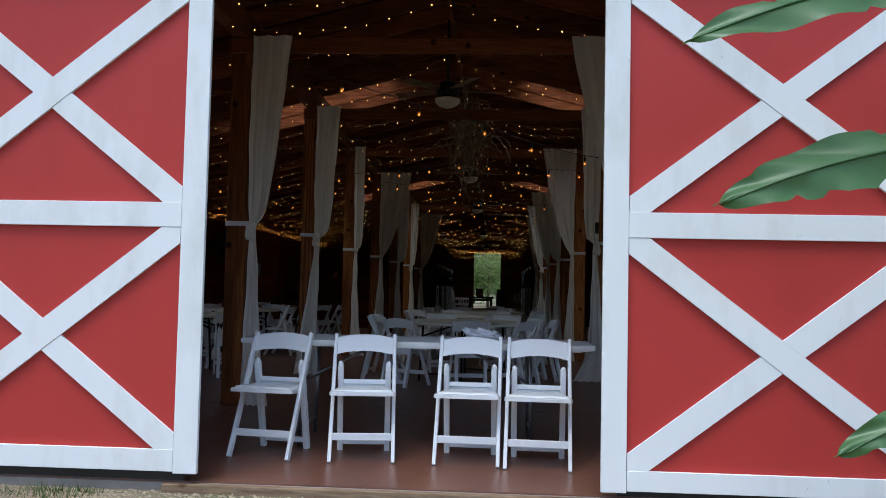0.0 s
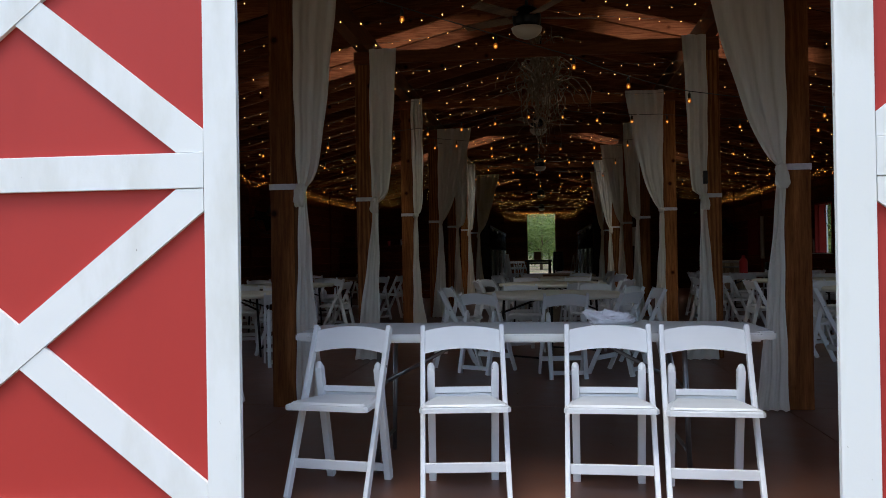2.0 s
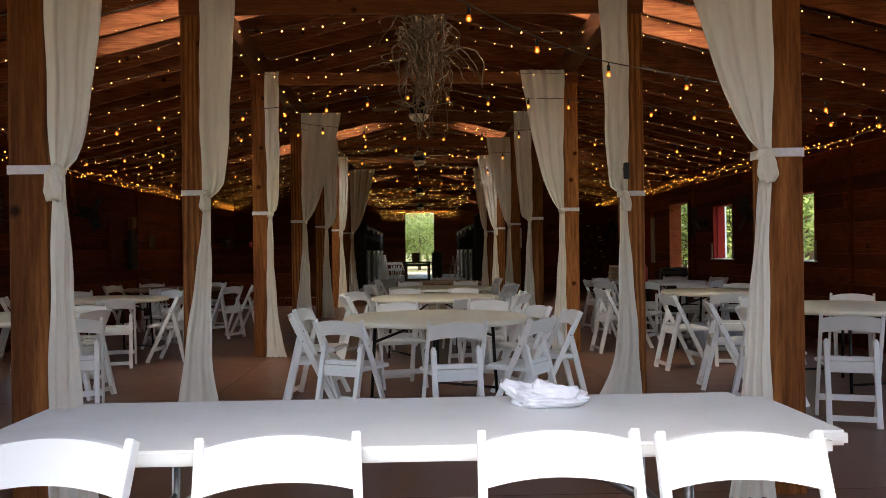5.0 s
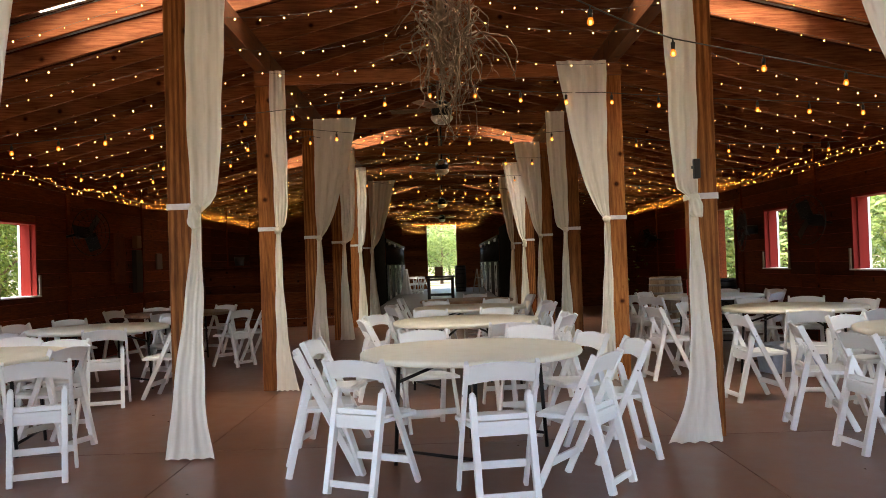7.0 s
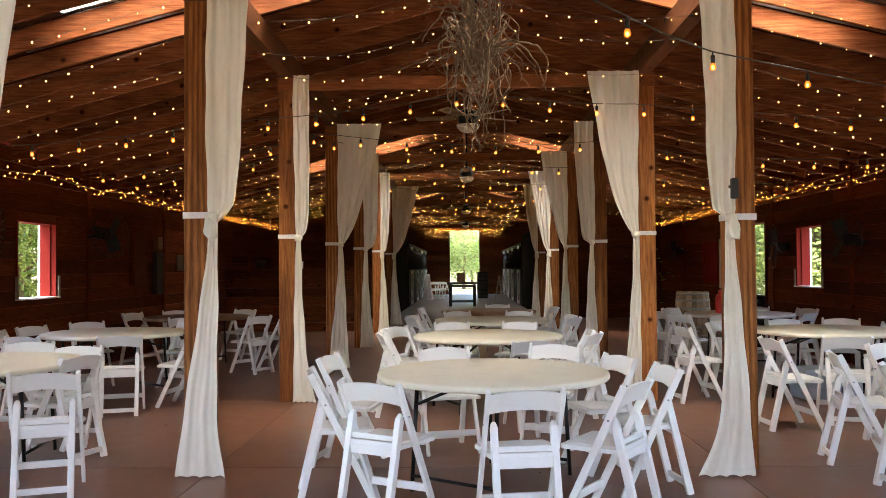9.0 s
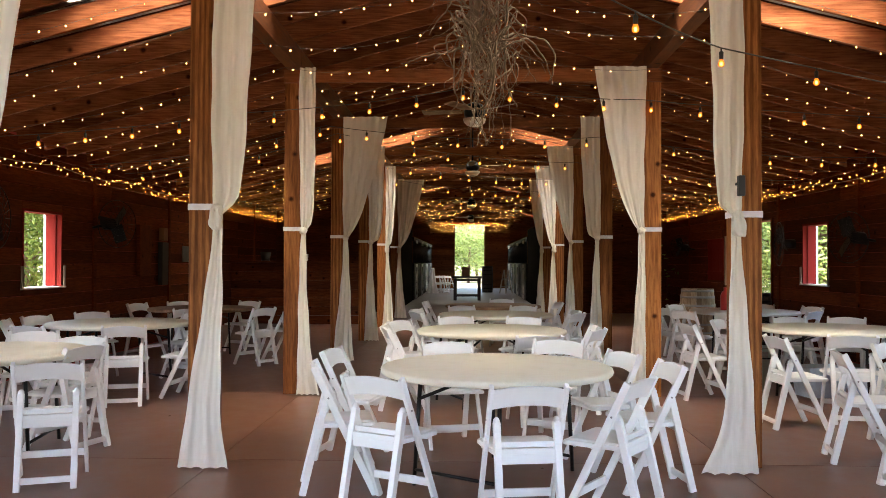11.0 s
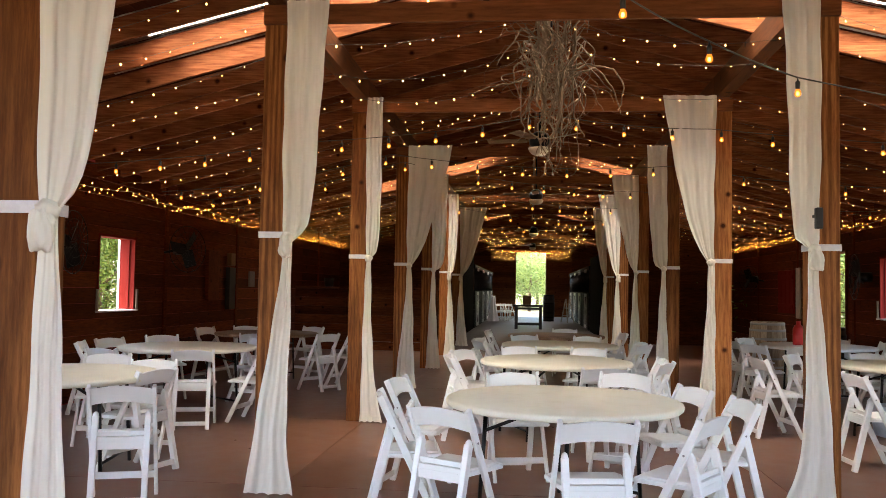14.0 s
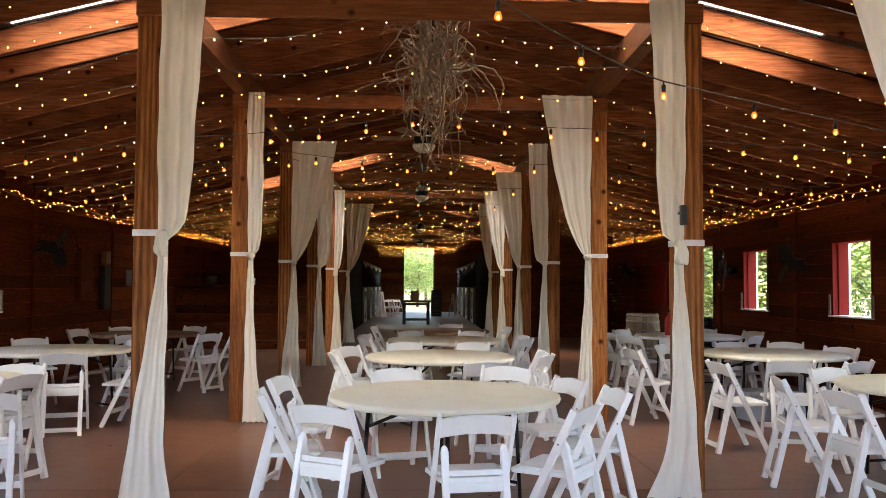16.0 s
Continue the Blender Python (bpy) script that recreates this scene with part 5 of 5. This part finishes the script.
for k in range(5200):
    x, y = rng.uniform(-3.2, 3.4), 7.7 - abs(rng.gauss(0, 0.55)) - 0.01
    r_ = rng.uniform(0.004, 0.013)
    i0 = len(vs)
    for dx, dy, dz in ((1, 0, 0), (-1, 0, 0), (0, 1, 0), (0, -1, 0), (0, 0, 0.8), (0, 0, -0.5)):
        vs.append((x + r_ * dx * rng.uniform(0.6, 1.3), y + r_ * dy * rng.uniform(0.6, 1.3), -0.053 + r_ * dz * rng.uniform(0.6, 1.2)))
    for a, b_ in ((0, 2), (2, 1), (1, 3), (3, 0)):
        fs += [(i0 + a, i0 + b_, i0 + 4), (i0 + b_, i0 + a, i0 + 5)]
me = bpy.data.meshes.new("gravel")
me.from_pydata(vs, [], fs)
me.materials.append(STONE)
tagged(new("gravel", me), "loose pale gravel strewn before the doorway", "gravel", kind="stuff")
vs, fs = [], []
for k in range(900):
    x, y = rng.uniform(-3.1, -1.6), 7.62 - abs(rng.gauss(0, 0.14))
    if noise.noise(Vector((x * 2.5, y * 3, 0))) < -0.05:
        continue
    a, hh = rng.uniform(0, 6.28), rng.uniform(0.02, 0.07)
    dx, dy = 0.003 * math.cos(a), 0.003 * math.sin(a)
    lx, ly = rng.uniform(-0.03, 0.03), rng.uniform(-0.03, 0.03)
    i0 = len(vs)
    vs += [(x - dx, y - dy, -0.055), (x + dx, y + dy, -0.055), (x + lx, y + ly, -0.055 + hh)]
    fs.append((i0, i0 + 1, i0 + 2))
me = bpy.data.meshes.new("grass")
me.from_pydata(vs, [], fs)
me.materials.append(GRASS)
tagged(new("grass", me), "short green weeds at the foot of the barn", "grass", kind="stuff")


# ---- trees outside the openings ----
def tree(name, seed, hgt, mat):
    rnd = random.Random(seed)
    t = holder(name, "leafy green broadleaf tree at the edge of the yard", "tree", "trees round the barn")
    bm = B()
    top = Vector((rnd.uniform(-0.4, 0.4), rnd.uniform(-0.4, 0.4), hgt * 0.75))
    tube(bm, [Vector((0, 0, -0.1)), Vector((0.05, 0.05, hgt * 0.25)), Vector((0.1, -0.05, hgt * 0.5)), top], hgt * 0.022, 9, 0.3)
    ends = []
    for k in range(11):
        z = hgt * rnd.uniform(0.18, 0.7)
        a = rnd.uniform(0, 6.28)
        L = hgt * rnd.uniform(0.18, 0.34)
        e = Vector((L * math.cos(a), L * math.sin(a), z + L * rnd.uniform(0.1, 0.7)))
        tube(bm, [Vector((0.05, 0, z)), Vector((e.x * 0.5, e.y * 0.5, (z + e.z) / 2 + 0.1)), e], hgt * 0.008, 6, 0.35)
        ends.append(e)
    part("trunk", bm, BARK, t, "brown trunk with forked limbs")
    vs, fs = [], []
    clumps = ends + [top] + [Vector((rnd.gauss(0, 0.17) * hgt, rnd.gauss(0, 0.17) * hgt, hgt * rnd.uniform(0.1, 0.95))) for _ in range(26)]
    for c in clumps:
        R = hgt * rnd.uniform(0.05, 0.11)
        for _ in range(210):
            p_ = c + Vector((rnd.gauss(0, R), rnd.gauss(0, R), rnd.gauss(0, R * 0.8)))
            if p_.z < 0.1:
                continue
            u = Vector((rnd.gauss(0, 1), rnd.gauss(0, 1), rnd.gauss(0, 0.7))).normalized()
            w_ = u.orthogonal().normalized()
            L = rnd.uniform(0.045, 0.1)
            i0 = len(vs)
            vs += [p_ - u * L, p_ + w_ * L * 0.45, p_ + u * L, p_ - w_ * L * 0.45]
            fs.append((i0, i0 + 1, i0 + 2, i0 + 3))
    me = bpy.data.meshes.new("crown")
    me.from_pydata(vs, [], fs)
    me.materials.append(mat)
    o_ = new("crown", me)
    o_.parent = t
    return t


kinds = [tree("tree", 1, 5.5, LEAF), tree("tree", 2, 7.0, LEAF), tree("tree", 3, 4.2, LEAF_LIGHT), tree("tree", 4, 6.2, LEAF_LIGHT)]
spots = [(9.2, 31.0), (10.5, 36.0), (8.8, 34.2), (12.0, 41.0)]
for t_, (x, y) in zip(kinds, spots):
    t_.location = (x, y, -0.05)
rng = random.Random(11)
for s in (-1, 1):
    for k in range(13):
        x, y = s * rng.uniform(8.6, 13.5), 22 + 2.1 * k + rng.uniform(-0.7, 0.7)
        copy_thing(kinds[rng.randrange(4)], pose(x, y, -0.05, 0, 0, rng.uniform(0, 360)))
for k in range(9):
    copy_thing(kinds[rng.randrange(4)], pose(-8 + 2 * k + rng.uniform(-0.5, 0.5), rng.uniform(66, 74), -0.05, 0, 0, rng.uniform(0, 360)))
for k in range(8):
    copy_thing(kinds[rng.randrange(4)], pose(-9 + 2.4 * k + rng.uniform(-0.6, 0.6), rng.uniform(80, 88), -0.05, 0, 0, rng.uniform(0, 360)))
for k in range(8):
    copy_thing(kinds[rng.randrange(4)], pose(-24 + 6.5 * k, -30 + rng.uniform(-4, 4), -0.05, 0, 0, rng.uniform(0, 360)))

# ---- inside planks and floor panels ----
cache = {}


def plank(parent, name, size, place, mat, bevel=0.004):
    key = (name, tuple(round(v, 3) for v in size))
    if key not in cache:
        bm = B()
        box(bm, (0, 0, 0), size, bevel)
        cache[key] = finish(bm, name, mat)
    o_ = new(name, cache[key])
    o_.location, o_.parent = place, parent


for s, parent, holes in ((1, wall_right, r_holes), (-1, wall_left, l_holes)):
    for k in range(15):
        z0, z1 = 0.01 + 0.196 * k, 0.01 + 0.196 * k + 0.192
        cuts = sorted((h_[0], h_[1]) for h_ in holes if h_[2] < z1 - 0.03 and h_[3] > z0 + 0.03)
        ends = [FRONT_Y + 0.13] + [v for c_ in cuts for v in c_] + [HALL_END]
        for a, b_ in zip(ends[::2], ends[1::2]):
            joints = [y_ for y_ in (11.2 + 1.22 * (k % 3), 16.0 + 1.22 * (k % 2), 20.6 + 1.1 * (k % 4), 25.2 + 1.22 * (k % 3)) if a + 0.4 < y_ < b_ - 0.4]
            run = [a] + joints + [b_]
            for p_, q_ in zip(run, run[1:]):
                plank(parent, "plank", (0.022, q_ - p_ - 0.004, z1 - z0), (s * 5.512, (p_ + q_) / 2, (z0 + z1) / 2), PLANK_WOOD)
        for ya, yb, za, zb in holes:
            if za > z0 + 0.03 and za < z1 - 0.002:
                plank(parent, "plank", (0.022, yb - ya, za - z0), (s * 5.512, (ya + yb) / 2, (z0 + za) / 2), PLANK_WOOD)
            if zb < z1 - 0.03 and zb > z0 + 0.002:
                plank(parent, "plank", (0.022, yb - ya, z1 - zb), (s * 5.512, (ya + yb) / 2, (z1 + zb) / 2), PLANK_WOOD)
    for y_ in (13.9, 17.0, 20.0, 23.05, 26.1, 29.1):
        bm = B()
        span(bm, (min(s * 5.47, s * 5.5), y_ - 0.045, 0.02), (max(s * 5.47, s * 5.5), y_ + 0.045, 2.9), 0.004)
        part("batten", bm, PLANK_WOOD, parent)

xs = [-5.5, -1.83, 1.83, 5.5]
ys = [7.72] + [POSTS_Y[0] + 3.058 * k for k in range(7)] + [HALL_END]
for a, b_ in zip(ys, ys[1:]):
    for p_, q_ in zip(xs, xs[1:]):
        plank(floor, "floor_panel", (q_ - p_ - 0.006, b_ - a - 0.006, 0.012), ((p_ + q_) / 2, (a + b_) / 2, -0.006), FLOOR, 0.002)
